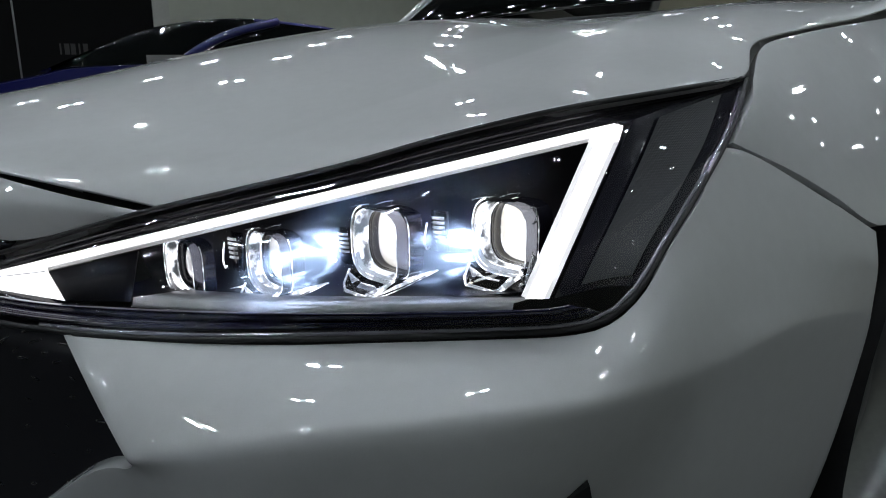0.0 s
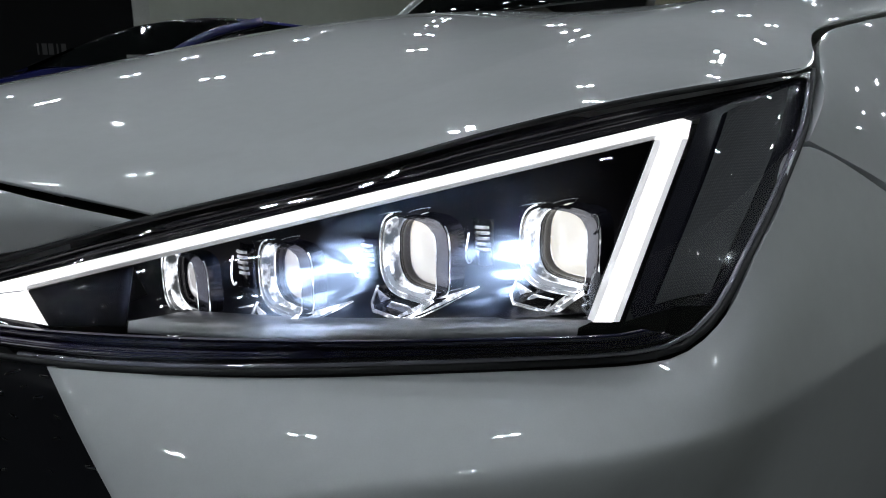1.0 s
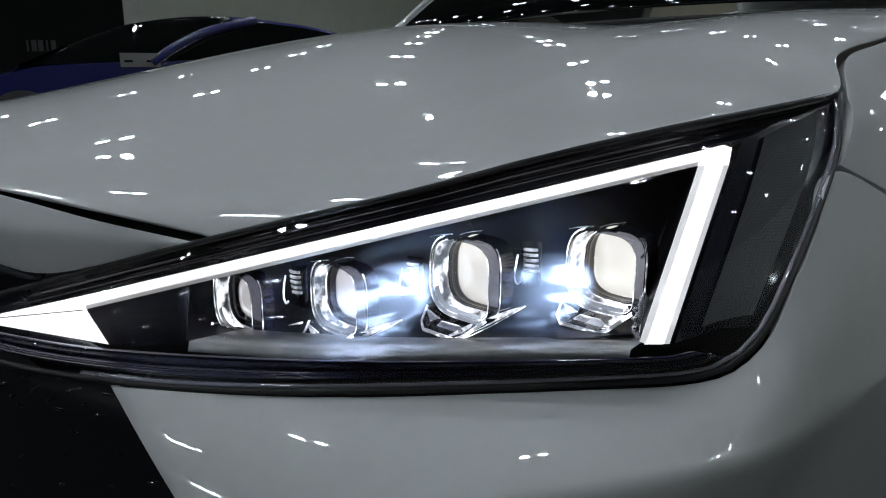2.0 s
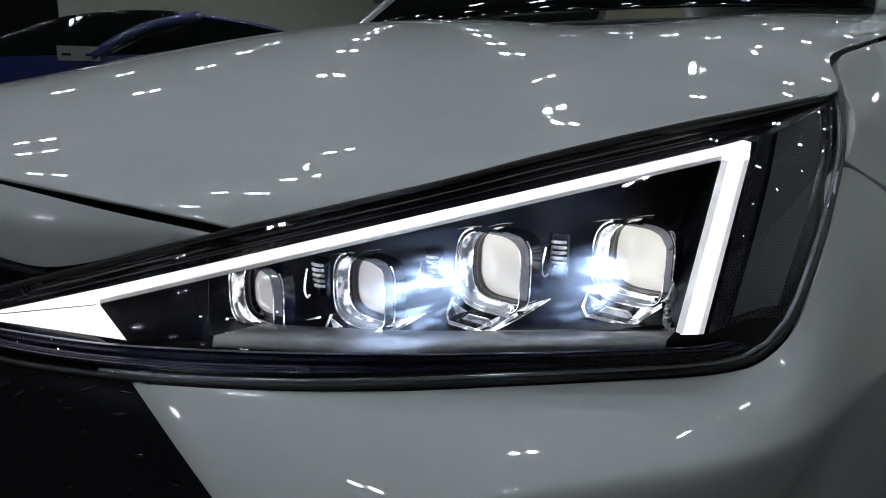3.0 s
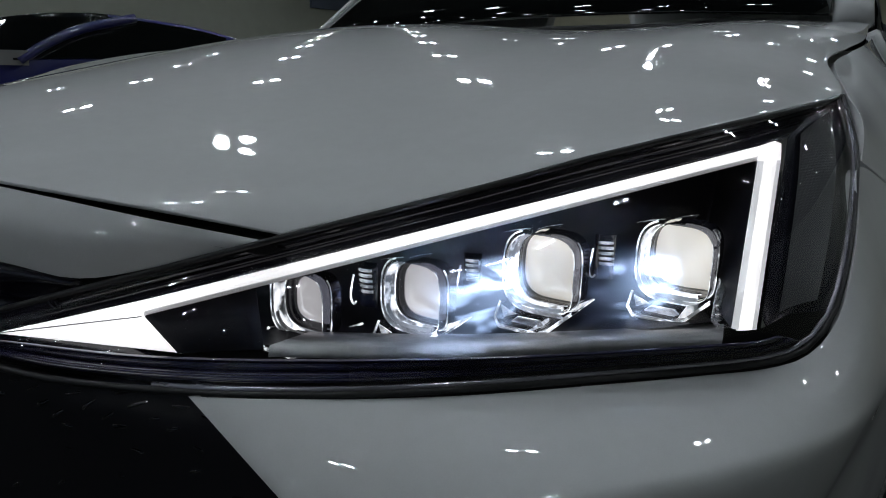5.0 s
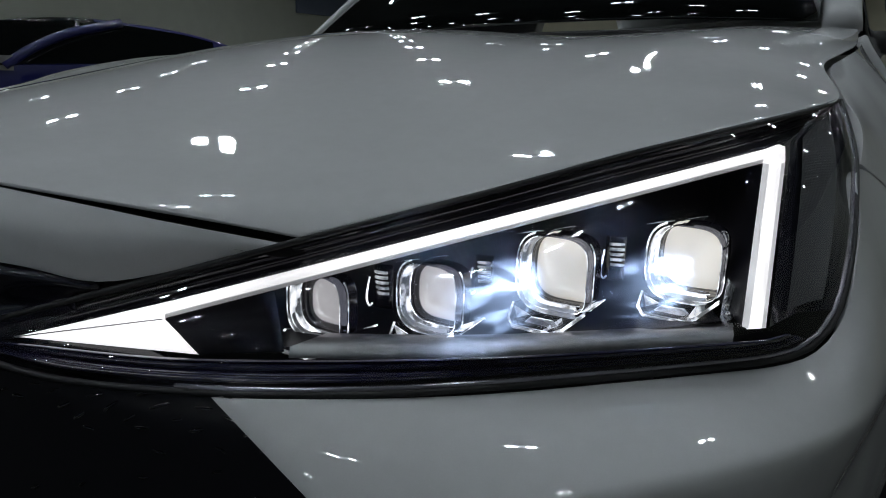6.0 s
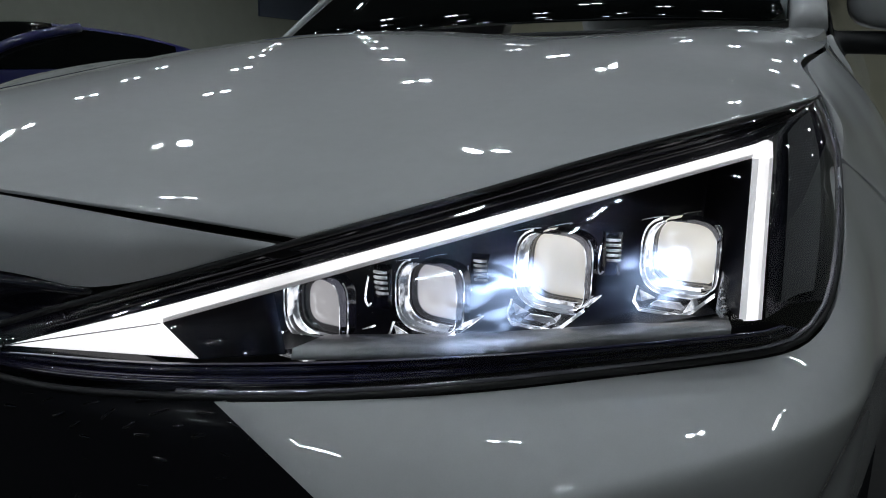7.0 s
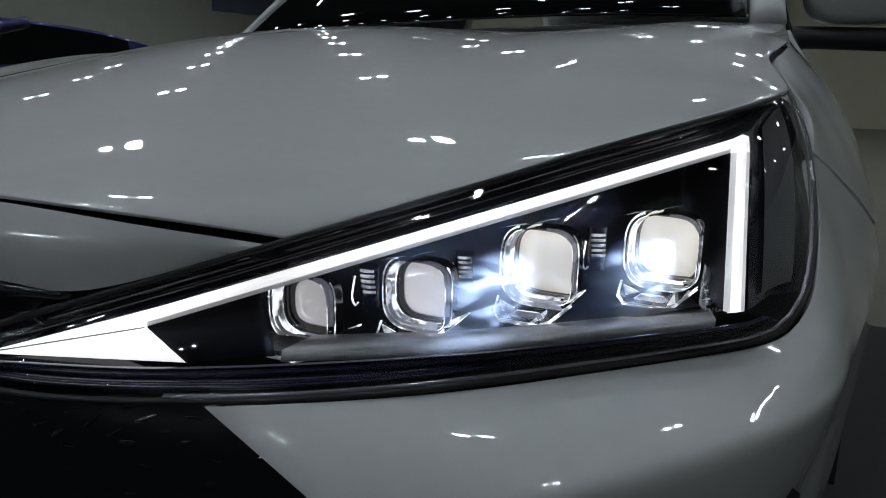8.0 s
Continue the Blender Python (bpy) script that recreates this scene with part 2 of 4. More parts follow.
def tube(pts, radius, sides=8, n=60, closed=False, squash=1.0, smooth=True):
    line = curve(pts, n) if smooth else [Vector(p) for p in pts]
    bm = bmesh.new()
    rings = []
    for i, p in enumerate(line):
        a, b = line[max(i - 1, 0)], line[min(i + 1, len(line) - 1)]
        if closed:
            a, b = line[i - 1], line[(i + 1) % len(line)]
        way = (b - a).normalized()
        side = way.cross(Vector((0, 0, 1)))
        side = side.normalized() if side.length > 1e-4 else Vector((1, 0, 0))
        up = side.cross(way)
        rings.append([bm.verts.new(p + radius * (math.cos(k * math.tau / sides) * side + squash * math.sin(k * math.tau / sides) * up)) for k in range(sides)])
    pairs = list(zip(rings, rings[1:])) + ([(rings[-1], rings[0])] if closed else [])
    for r, q in pairs:
        for k in range(sides):
            bm.faces.new([r[k], r[(k + 1) % sides], q[(k + 1) % sides], q[k]])
    if not closed:
        bm.faces.new(rings[0][::-1])
        bm.faces.new(rings[-1])
    return bm


def box(bm, lo, hi, m=None):
    vs = [bm.verts.new((x, y, z)) for x in (lo[0], hi[0]) for y in (lo[1], hi[1]) for z in (lo[2], hi[2])]
    for f in ((0, 1, 3, 2), (4, 6, 7, 5), (0, 4, 5, 1), (2, 3, 7, 6), (0, 2, 6, 4), (1, 5, 7, 3)):
        bm.faces.new([vs[i] for i in f])
    if m:
        bmesh.ops.transform(bm, matrix=m, verts=vs)
    return bm


def mesh_object(name, bm, mat, smooth=True, scale=1.0, solid=0.0, bevel=0.0):
    if scale != 1.0:
        bm.transform(Matrix.Scale(scale, 4))
    bmesh.ops.remove_doubles(bm, verts=bm.verts, dist=1e-5)
    bmesh.ops.recalc_face_normals(bm, faces=bm.faces)
    me = bpy.data.meshes.new(name)
    bm.to_mesh(me)
    bm.free()
    me.materials.append(mat)
    for p in me.polygons:
        p.use_smooth = smooth
    ob = new(name, me)
    if solid:
        md = ob.modifiers.new("thickness", "SOLIDIFY")
        md.thickness, md.offset, md.use_even_offset = solid, -1.0, False
    if bevel:
        md = ob.modifiers.new("edge", "BEVEL")
        md.width, md.segments, md.limit_method, md.angle_limit = bevel, 3, "ANGLE", radians(50)
        md.harden_normals = False
    return ob


def part(name, bm, mat, parent, label="", smooth=True, scale=None, solid=0.0, bevel=0.0):
    ob = mesh_object(name, bm, mat, smooth, U if scale is None else scale, solid, bevel)
    ob.parent = parent
    if label:
        ob["label"] = label
    return ob


def empty(name, where=(0, 0, 0)):
    ob = new(name)
    ob.location = where
    return ob


def mirror(pts):
    return [(-x, y, z - 2 * LEAN * x) for x, y, z in pts]


# ---------------------------------------------------------------- hall
def hall():
    lo, hi, top = (-10.5, -8.0), (5.6, 14.0), 3.7
    bm = box(bmesh.new(), (lo[0] - 0.2, lo[1] - 0.2, -0.2), (hi[0] + 0.2, hi[1] + 0.2, 0))
    tagged(mesh_object("floor", bm, FLOOR, False), "olive grey polished exhibition floor", "floor", kind="structure")
    bm = box(bmesh.new(), (lo[0] - 0.2, lo[1] - 0.2, top), (hi[0] + 0.2, hi[1] + 0.2, top + 0.2))
    tagged(mesh_object("ceiling", bm, CEILING, False), "dark exhibition hall ceiling", "ceiling", kind="structure")
    for name, a, b in (("wall_north", (lo[0], hi[1], 0), (hi[0], hi[1] + 0.2, top)), ("wall_south", (lo[0], lo[1] - 0.2, 0), (hi[0], lo[1], top)),
                       ("wall_west", (lo[0] - 0.2, lo[1], 0), (lo[0], hi[1], top)), ("wall_east", (hi[0], lo[1], 0), (hi[0] + 0.2, hi[1], top))):
        # the south wall is unseen, and dark so that gloss parts reflect black
        dark = name == "wall_south"
        tagged(mesh_object(name, box(bmesh.new(), a, b), DARK_WALL if dark else WALL_OLIVE if name == "wall_north" else WALL, False), "unseen hall wall, dark to keep reflections black" if dark else "plain grey green painted exhibition wall", "wall", kind="structure")
    # unseen dark floor sheet, added to keep bounced light off the bumper's underside
    bm = box(bmesh.new(), (-1.9, -3.2, 0), (2.1, 2.6, 0.006))
    tagged(mesh_object("carpet", bm, BOUNCE_SHEET, False), "unseen dark sheet below the car, added to cut floor bounce", "carpet", kind="structure")
    board = empty("display_board", (-10.38, 2.2, 0))
    tagged(board, "tall black display board with faint lettering", "board")
    part("board_panel", box(bmesh.new(), (-0.08, -3.1, 0), (0.08, 3.1, 3.0)), DARK_PANEL, board, smooth=False, scale=1)
    part("edge_post", box(bmesh.new(), (-0.10, 3.1, 0), (0.10, 3.36, 3.05)), POST, board, "pale edge post", smooth=False, scale=1)
    seam = box(bmesh.new(), (0.083, 1.16, 0.3), (0.088, 1.185, 3.0))
    part("panel_joint", seam, SATIN, board, smooth=False, scale=1)
    for k, w in enumerate((0.09, 0.03, 0.09, 0.09, 0.03)):
        y = 2.06 - 0.085 * k
        part("letter_bar", box(bmesh.new(), (0.082, y - w * 0.36, 0.84), (0.086, y + w * 0.36, 0.99)), FAINT, board, smooth=False, scale=1)
    sign = box(bmesh.new(), (-10.495, 12.05, 1.90), (-10.44, 13.95, 2.9))
    tagged(mesh_object("wall_sign", sign, SIGN_BLUE, False), "plain blue grey sign panel on the wall", "sign")


def spotlights():
    """Twin ceiling spotlights in rows."""
    def disc(r, z, n=20):
        bm = bmesh.new()
        vs = [bm.verts.new((r * math.cos(k * math.tau / n), r * math.sin(k * math.tau / n), z)) for k in range(n)]
        bm.faces.new(vs[::-1])
        return bm
    first = empty("ceiling_spotlight")
    tagged(first, "twin black ceiling spotlight with two lit round lamps", "spotlight", "ceiling spotlights")
    bar = box(bmesh.new(), (-0.13, -0.02, 0.0), (0.13, 0.02, 0.082))
    part("mounting_bar", bar, BLACK_MATT, first, smooth=False, scale=1)
    for x in (-0.066, 0.066):
        can = bmesh.new()
        bmesh.ops.create_cone(can, cap_ends=False, segments=20, radius1=0.051, radius2=0.036, depth=0.10, matrix=Matrix.Translation((x, 0, -0.05)))
        part("lamp_can", can, BLACK_MATT, first, scale=1)
        d = disc(0.039, -0.092)
        d.transform(Matrix.Translation((x, 0, 0)))
        part("lit_lamp", d, LAMP_LIGHT, first, scale=1)
    c, s = math.cos(radians(38)), math.sin(radians(38))
    spots = []
    for i in range(-15, 16):
        for j in range(-15, 16):
            x, y = 0.4 + 1.5 * (i * c - j * s), 1.2 + 1.5 * (i * s + j * c)
            if -8.4 < x < 4.8 and -7.7 < y < 11.6 and (x < 1.6 or y > 0.5):
                spots.append((x, y))
    first.matrix_basis = pose(*spots[0], 3.62, 0, 0, 50)
    for x, y in spots[1:]:
        copy_thing(first, pose(x, y, 3.62, 0, 0, 50))


# ---------------------------------------------------------------- white car
car = empty("car")
tagged(car, "silver white saloon car with lit triangular headlight", "car")

LEAN = 0.0458  # the body leans to its far side by this much in height over width

HOOD_EDGE = [(0.512, 0.282, 0.752), (0.611, 0.403, 0.786), (0.685, 0.463, 0.813), (0.758, 0.535, 0.837), (0.80, 0.655, 0.851), (0.817, 0.765, 0.860), (0.790, 0.85, 0.893), (0.796, 1.0, 0.913), (0.797, 1.2, 0.933), (0.775, 1.5, 0.97)]
HOOD_SEAM = [(0.20, 0.1427, 0.7944), (0.28, 0.1753, 0.7838), (0.36, 0.2083, 0.7744), (0.44, 0.2415, 0.7649)]
HOOD_CREASE = [(0.46, 0.6, 0.8566), (0.52, 0.85, 0.9056), (0.57, 1.2, 0.9479), (0.6, 1.53, 0.964)]
HOOD_CENTRE = [(0, 0.12, 0.8104), (0, 0.316, 0.8284), (0, 0.56, 0.878), (0, 0.8, 0.9135), (0, 1.1, 0.9495), (0, 1.55, 0.9588)]
LAMP_TOP = [(0.29, 0.135, 0.672), (0.397, 0.203, 0.709), (0.512, 0.278, 0.749), (0.611, 0.400, 0.783), (0.685, 0.460, 0.810), (0.758, 0.532, 0.834), (0.80, 0.652, 0.848), (0.817, 0.768, 0.857)]
LAMP_BOTTOM = [(0.29, 0.135, 0.660), (0.40, 0.150, 0.657), (0.512, 0.197, 0.658), (0.60, 0.25, 0.661), (0.664, 0.304, 0.663), (0.729, 0.364, 0.666), (0.785, 0.420, 0.668), (0.825, 0.460, 0.671), (0.845, 0.485, 0.678), (0.857, 0.510, 0.698), (0.859, 0.545, 0.729), (0.855, 0.60, 0.762), (0.845, 0.675, 0.804), (0.833, 0.722, 0.831), (0.818, 0.768, 0.856)]


def crease_line(y):
    d = min(max(y - 0.2, 0), 1.35)
    return 0.44 + 0.30 * d - 0.075 * d * d


def hood_basis(x, y):
    return [(x / 0.8) ** (2 * i) * ((y - 0.8) / 0.8) ** j for i in range(4) for j in range(6)]


def fold(x, y):
    """The sharp outer crease of the bonnet and the soft inner one, which fades out to the front."""
    d = abs(x) - crease_line(y)
    e = abs(x) - 0.30 - 0.22 * (y - 0.2)
    rear = min(max((y - 0.45) / 0.5, 0), 1)
    return -0.036 * 0.5 * (d + math.sqrt(d * d + 0.000012)) - 0.04 * rear * 0.5 * (e + math.sqrt(e * e + 0.0003))


KNOTS = HOOD_EDGE * 8 + HOOD_SEAM * 8 + HOOD_CREASE + HOOD_CENTRE * 3
SHAPE = np.linalg.lstsq(np.vstack([np.array([hood_basis(x, y) for x, y, z in KNOTS]), np.diag([0.006 * (2 * i + j) for i in range(4) for j in range(6)])]),
                        np.array([z + LEAN * (0.8 - x) - fold(x, y) for x, y, z in KNOTS] + [0.0] * 24), rcond=None)[0]


def hood_z(x, y):
    return float(np.dot(hood_basis(x, y), SHAPE)) + fold(x, y) - LEAN * (0.8 - x)


def hood():
    n, m = 110, 130
    nose = curve([(0, 0.095, 0.808)] + HOOD_SEAM + HOOD_EDGE[:1], m)
    front = [Vector((p.x, p.y, 0)) for p in nose]
    edge = curve(HOOD_EDGE, n)
    rear = curve([(0, 1.56, 0), (0.4, 1.545, 0), (0.775, 1.5, 0)], m)
    slip = [p.z - hood_z(p.x, p.y) for p in edge]
    dip = [p.z - hood_z(p.x, p.y) - slip[0] * math.exp(-((p - edge[0]).length / 0.20) ** 2) for p in nose]
    rows = []
    for i in range(n):
        w = i / (n - 1)
        half = []
        for k in range(m):
            f = k / (m - 1)
            # blend of the four borders in plan
            p = front[k].lerp(rear[k], w) + (1 - f) * (Vector((0, 0.095 + 1.465 * w, 0)) - front[0].lerp(rear[0], w)) + f * (Vector((edge[i].x, edge[i].y, 0)) - front[-1].lerp(rear[-1], w))
            d = (Vector((p.x, p.y)) - Vector((edge[i].x, edge[i].y))).length
            half.append(Vector((p.x, p.y, hood_z(p.x, p.y) + slip[i] * math.exp(-(d / 0.20) ** 2) + dip[k] * math.exp(-((p - front[k]).length / 0.15) ** 2))))
        rows.append([Vector((-p.x, p.y, p.z - 2 * LEAN * p.x)) for p in half[:0:-1]] + half)
    part("hood", sheet(rows), PAINT, car, "silver white painted bonnet with two soft creases", solid=0.003, bevel=0.001)


def nose_panel():
    seam = [(x, y - d, z - 0.45 * d) for (x, y, z), d in zip([(0, 0.095, 0.808)] + HOOD_SEAM, (0.003, 0.0036, 0.005, 0.0078, 0.0108))] + [(0.5055, 0.2738, 0.7468)]
    low = [(0, 0.06, 0.747), (0.20, 0.10, 0.740), (0.33, 0.165, 0.7255), (0.388, 0.197, 0.7145), (0.45, 0.234, 0.729), (0.505, 0.270, 0.747)]
    n = 40
    s, l = curve(seam, n), curve(low, n)
    mid = [p.lerp(q, 0.5) + Vector((0.3, -0.8, 0.5)) * 0.16 * (p - q).length for p, q in zip(s, l)]
    seam, low = [tuple(p) for p in s], [tuple(p) for p in l]
    mid = [tuple(p) for p in mid]
    mid[0] = (0, mid[0][1], mid[0][2])
    rails = [seam, mid, low]
    # black strip added under the seam, painting the shade of the gap
    seal = [[(x, y + d, z - 0.010) for x, y, z in seam] for d in (-0.004, 0.04)]
    part("seam_shade", loft([mirror(r)[::-1][:-1] + r for r in seal], 60, 3), BLACK_MATT, car, "black strip that darkens the bonnet gap")
    both = [mirror(r)[::-1][:-1] + r for r in rails]
    part("nose_panel", loft(both, 80, 12), PAINT, car, "silver white panel below the bonnet seam", solid=0.003, bevel=0.001)


def fender(side):
    n, m = 60, 24
    top = curve([(0.823, 0.772, 0.854), (0.797, 0.853, 0.888), (0.800, 0.95, 0.903), (0.802, 1.1, 0.917), (0.795, 1.3, 0.932), (0.78, 1.6, 0.955)], n)
    low = curve([(0.849, 0.678, 0.801), (0.878, 0.756, 0.769), (0.903, 0.81, 0.740), (0.930, 0.885, 0.702), (0.932, 1.0, 0.715), (0.925, 1.2, 0.725), (0.90, 1.5, 0.66), (0.87, 1.6, 0.50)], n)
    rows = []
    for k in range(m):
        w = k / (m - 1)
        rows.append([p.lerp(q, w) + Vector((0.85, -0.05, 0.5)) * (0.008 + 0.010 * min(i / n * 2.5, 1)) * math.sin(math.pi * w) for i, (p, q) in enumerate(zip(top, low))])
    if side < 0:
        rows = [[Vector((-p.x, p.y, p.z - 2 * LEAN * p.x)) for p in r] for r in rows]
    part("front_fender", sheet(rows), PAINT, car, solid=0.01, bevel=0.0015)


def bumper(side):
    top = [(0.528, 0.199, 0.6575), (0.60, 0.248, 0.6585), (0.664, 0.302, 0.659), (0.729, 0.362, 0.662), (0.785, 0.418, 0.664), (0.826, 0.458, 0.667), (0.848, 0.484, 0.675), (0.861, 0.510, 0.697), (0.863, 0.545, 0.729), (0.859, 0.60, 0.760), (0.850, 0.672, 0.797), (0.901, 0.793, 0.739), (0.929, 0.873, 0.697)]
    mid = [(0.587, 0.184, 0.628), (0.650, 0.213, 0.634), (0.723, 0.272, 0.645), (0.791, 0.342, 0.651), (0.842, 0.405, 0.653), (0.872, 0.468, 0.660), (0.886, 0.535, 0.68), (0.892, 0.62, 0.70), (0.90, 0.72, 0.70), (0.935, 0.868, 0.655)]
    crease = [(0.648, 0.186, 0.5985), (0.69, 0.210, 0.612), (0.760, 0.264, 0.629), (0.824, 0.338, 0.636), (0.868, 0.415, 0.636), (0.892, 0.49, 0.636), (0.905, 0.60, 0.637), (0.922, 0.72, 0.640), (0.938, 0.866, 0.62)]
    under = [(0.628, 0.192, 0.582), (0.690, 0.217, 0.553), (0.757, 0.276, 0.540), (0.821, 0.347, 0.545), (0.865, 0.439, 0.567), (0.884, 0.500, 0.589), (0.897, 0.56, 0.602), (0.908, 0.63, 0.612), (0.923, 0.74, 0.600), (0.937, 0.860, 0.575)]
    low = [(0.570, 0.176, 0.556), (0.65, 0.222, 0.49), (0.735, 0.295, 0.47), (0.81, 0.372, 0.465), (0.845, 0.465, 0.46), (0.88, 0.55, 0.455), (0.90, 0.65, 0.45), (0.915, 0.75, 0.45), (0.925, 0.83, 0.45)]
    bottom = [(0.40, 0.120, 0.42), (0.55, 0.18, 0.36), (0.66, 0.28, 0.33), (0.76, 0.385, 0.31), (0.82, 0.47, 0.30), (0.86, 0.56, 0.30), (0.88, 0.66, 0.30), (0.895, 0.74, 0.30), (0.90, 0.80, 0.31)]
    sign = Vector((side, 1, 1))
    lines = [[p * sign for p in curve(r, 70)] for r in (top, mid, crease, under, low, bottom)]
    lines[1] = [p.lerp(q, 0.5) + Vector((0.6 * side, -0.6, 0.4)) * (0.003 + 0.004 * min(i / 24, 1)) for i, (p, q) in enumerate(zip(lines[0], lines[2]))]
    cols = list(zip(*lines))
    upper = [across(list(c[:3]), 20) for c in cols]
    lower = [across(list(c[2:]), 26) for c in cols]
    runs = []
    for u, v in zip(upper, lower):
        run = u + v[1:]
        for _ in range(3):
            run = run[:1] + [(run[i - 1] + 2 * run[i] + run[i + 1]) / 4 if 9 < i < 28 else run[i] for i in range(1, len(run) - 1)] + run[-1:]
        runs.append(run)
    bm = sheet(list(zip(*runs)))
    # a plain bevel beside the grille, widening downwards from a sharp tip
    lip = runs[0]
    edge = [p + Vector((-side, -0.25, -0.12)) * (0.003 + 0.015 * max(0, 1 - i / 24)) for i, p in enumerate(lip)]
    wide = [0.003 + 0.010 * min(i / 20, 1) for i in range(len(lip))]
    between = [p.lerp(q, 0.5) for p, q in zip(lip, edge)]
    sheet([lip, between, edge, [p + Vector((-1.1 * w * side, 1.0 * w, -0.1 * w)) for p, w in zip(edge, wide)], [p + Vector((-(w + 0.002) * side, 0.04, -0.018)) for p, w in zip(edge, wide)]], bm)
    bmesh.ops.remove_doubles(bm, verts=bm.verts, dist=0.00005)
    if side < 0:
        for v in bm.verts:
            v.co.z += 2 * LEAN * v.co.x
    part("front_bumper", bm, PAINT, car, solid=0.008, bevel=0.0015)
    vent = [Vector(p) * sign + Vector((0.004 * side, -0.005, min(side, 0) * 2 * LEAN * p[0])) for p in ((0.866, 0.438, 0.566), (0.845, 0.415, 0.543), (0.80, 0.37, 0.51), (0.80, 0.38, 0.47), (0.868, 0.452, 0.47), (0.869, 0.446, 0.53))]
    bm = bmesh.new()
    bm.faces.new([bm.verts.new(p) for p in vent])
    part("air_vent", bm, BLACK_MATT, car, "black triangular air vent in the bumper", smooth=False, solid=0.02)


def grille():
    g = empty("grille")
    g.parent = car
    top = [(-0.512, 0.205, 0.652), (-0.3, 0.13, 0.652), (0, 0.09, 0.652), (0.3, 0.13, 0.652), (0.512, 0.205, 0.652)]
    mid = [(-0.60, 0.22, 0.60), (-0.33, 0.14, 0.60), (0, 0.09, 0.60), (0.33, 0.14, 0.60), (0.60, 0.22, 0.60)]
    low = [(-0.42, 0.16, 0.38), (-0.2, 0.12, 0.38), (0, 0.10, 0.38), (0.2, 0.12, 0.38), (0.42, 0.16, 0.38)]
    part("grille_backing", loft([top, mid, low], 50, 16), GRILLE_BLACK, g, "black recessed grille backing")
    stud = tube([(-0.010, 0, 0), (-0.006, -0.002, 0.0006), (0.006, -0.002, 0.0006), (0.010, 0, 0)], 0.0016, 8)
    first = part("grille_stud", stud, STUD_BLACK, g)
    grid = [curve(r, 27) for r in (top, mid, low)]
    spots = []
    for i in range(1, 12):
        for k in range(1, 26):
            col = across([grid[0][k], grid[1][k], grid[2][k]], 25)
            p = col[2 * i + (k % 2)] + Vector((0, 0.004, 0))
            spots.append(p)
    for n, p in enumerate(spots):
        ob = first if n == 0 else new("grille_stud", first.data)
        ob.parent = g
        ob.location = p * U
        ob.rotation_euler = (random.uniform(-0.6, 0.6), random.uniform(-0.6, 0.3), math.atan2(p.x, 0.9) * 0.9 + random.uniform(-0.4, 0.4))
    # black gloss strip under the lamp and across the nose
    a = [(0, 0.055, 0.743), (0.20, 0.095, 0.736), (0.33, 0.160, 0.7215), (0.390, 0.198, 0.709)]
    b = [(0, 0.045, 0.700), (0.18, 0.08, 0.690), (0.27, 0.135, 0.682), (0.36, 0.195, 0.690)]
    c = [(0, 0.06, 0.655), (0.18, 0.10, 0.652), (0.34, 0.165, 0.645), (0.50, 0.235, 0.640)]
    both = [mirror(r)[::-1][:-1] + r for r in (a, b, c)]
    part("upper_trim", loft(both, 90, 14), BLACK_GLOSS, g, "black gloss trim above the grille", solid=0.008)


def wheel(side):
    w = empty("front_wheel", (side * 0.80 * U, 1.26 * U, 0.345 * U))
    w.parent = car
    bm = bmesh.new()
    prof = [(-0.10, 0.24), (-0.105, 0.30), (-0.08, 0.335), (0, 0.345), (0.08, 0.335), (0.105, 0.30), (0.10, 0.24)]
    grid = [[Vector((x, r * math.cos(k * math.tau / 48), r * math.sin(k * math.tau / 48))) for k in range(49)] for x, r in prof]
    part("tyre", sheet(grid, bm), RUBBER, w)
    bm = bmesh.new()
    prof = [(0.09 * side, 0.24), (0.07 * side, 0.22), (0.02 * side, 0.20), (0.05 * side, 0.05), (0.055 * side, 0.0)]
    grid = [[Vector((x, r * math.cos(k * math.tau / 48), r * math.sin(k * math.tau / 48))) for k in range(49)] for x, r in prof]
    part("rim", sheet(grid, bm), SATIN, w)


def leaned(bm):
    """The upper body leans with the bonnet."""
    for v in bm.verts:
        v.co.z += LEAN * (v.co.x - 0.4)
    return bm


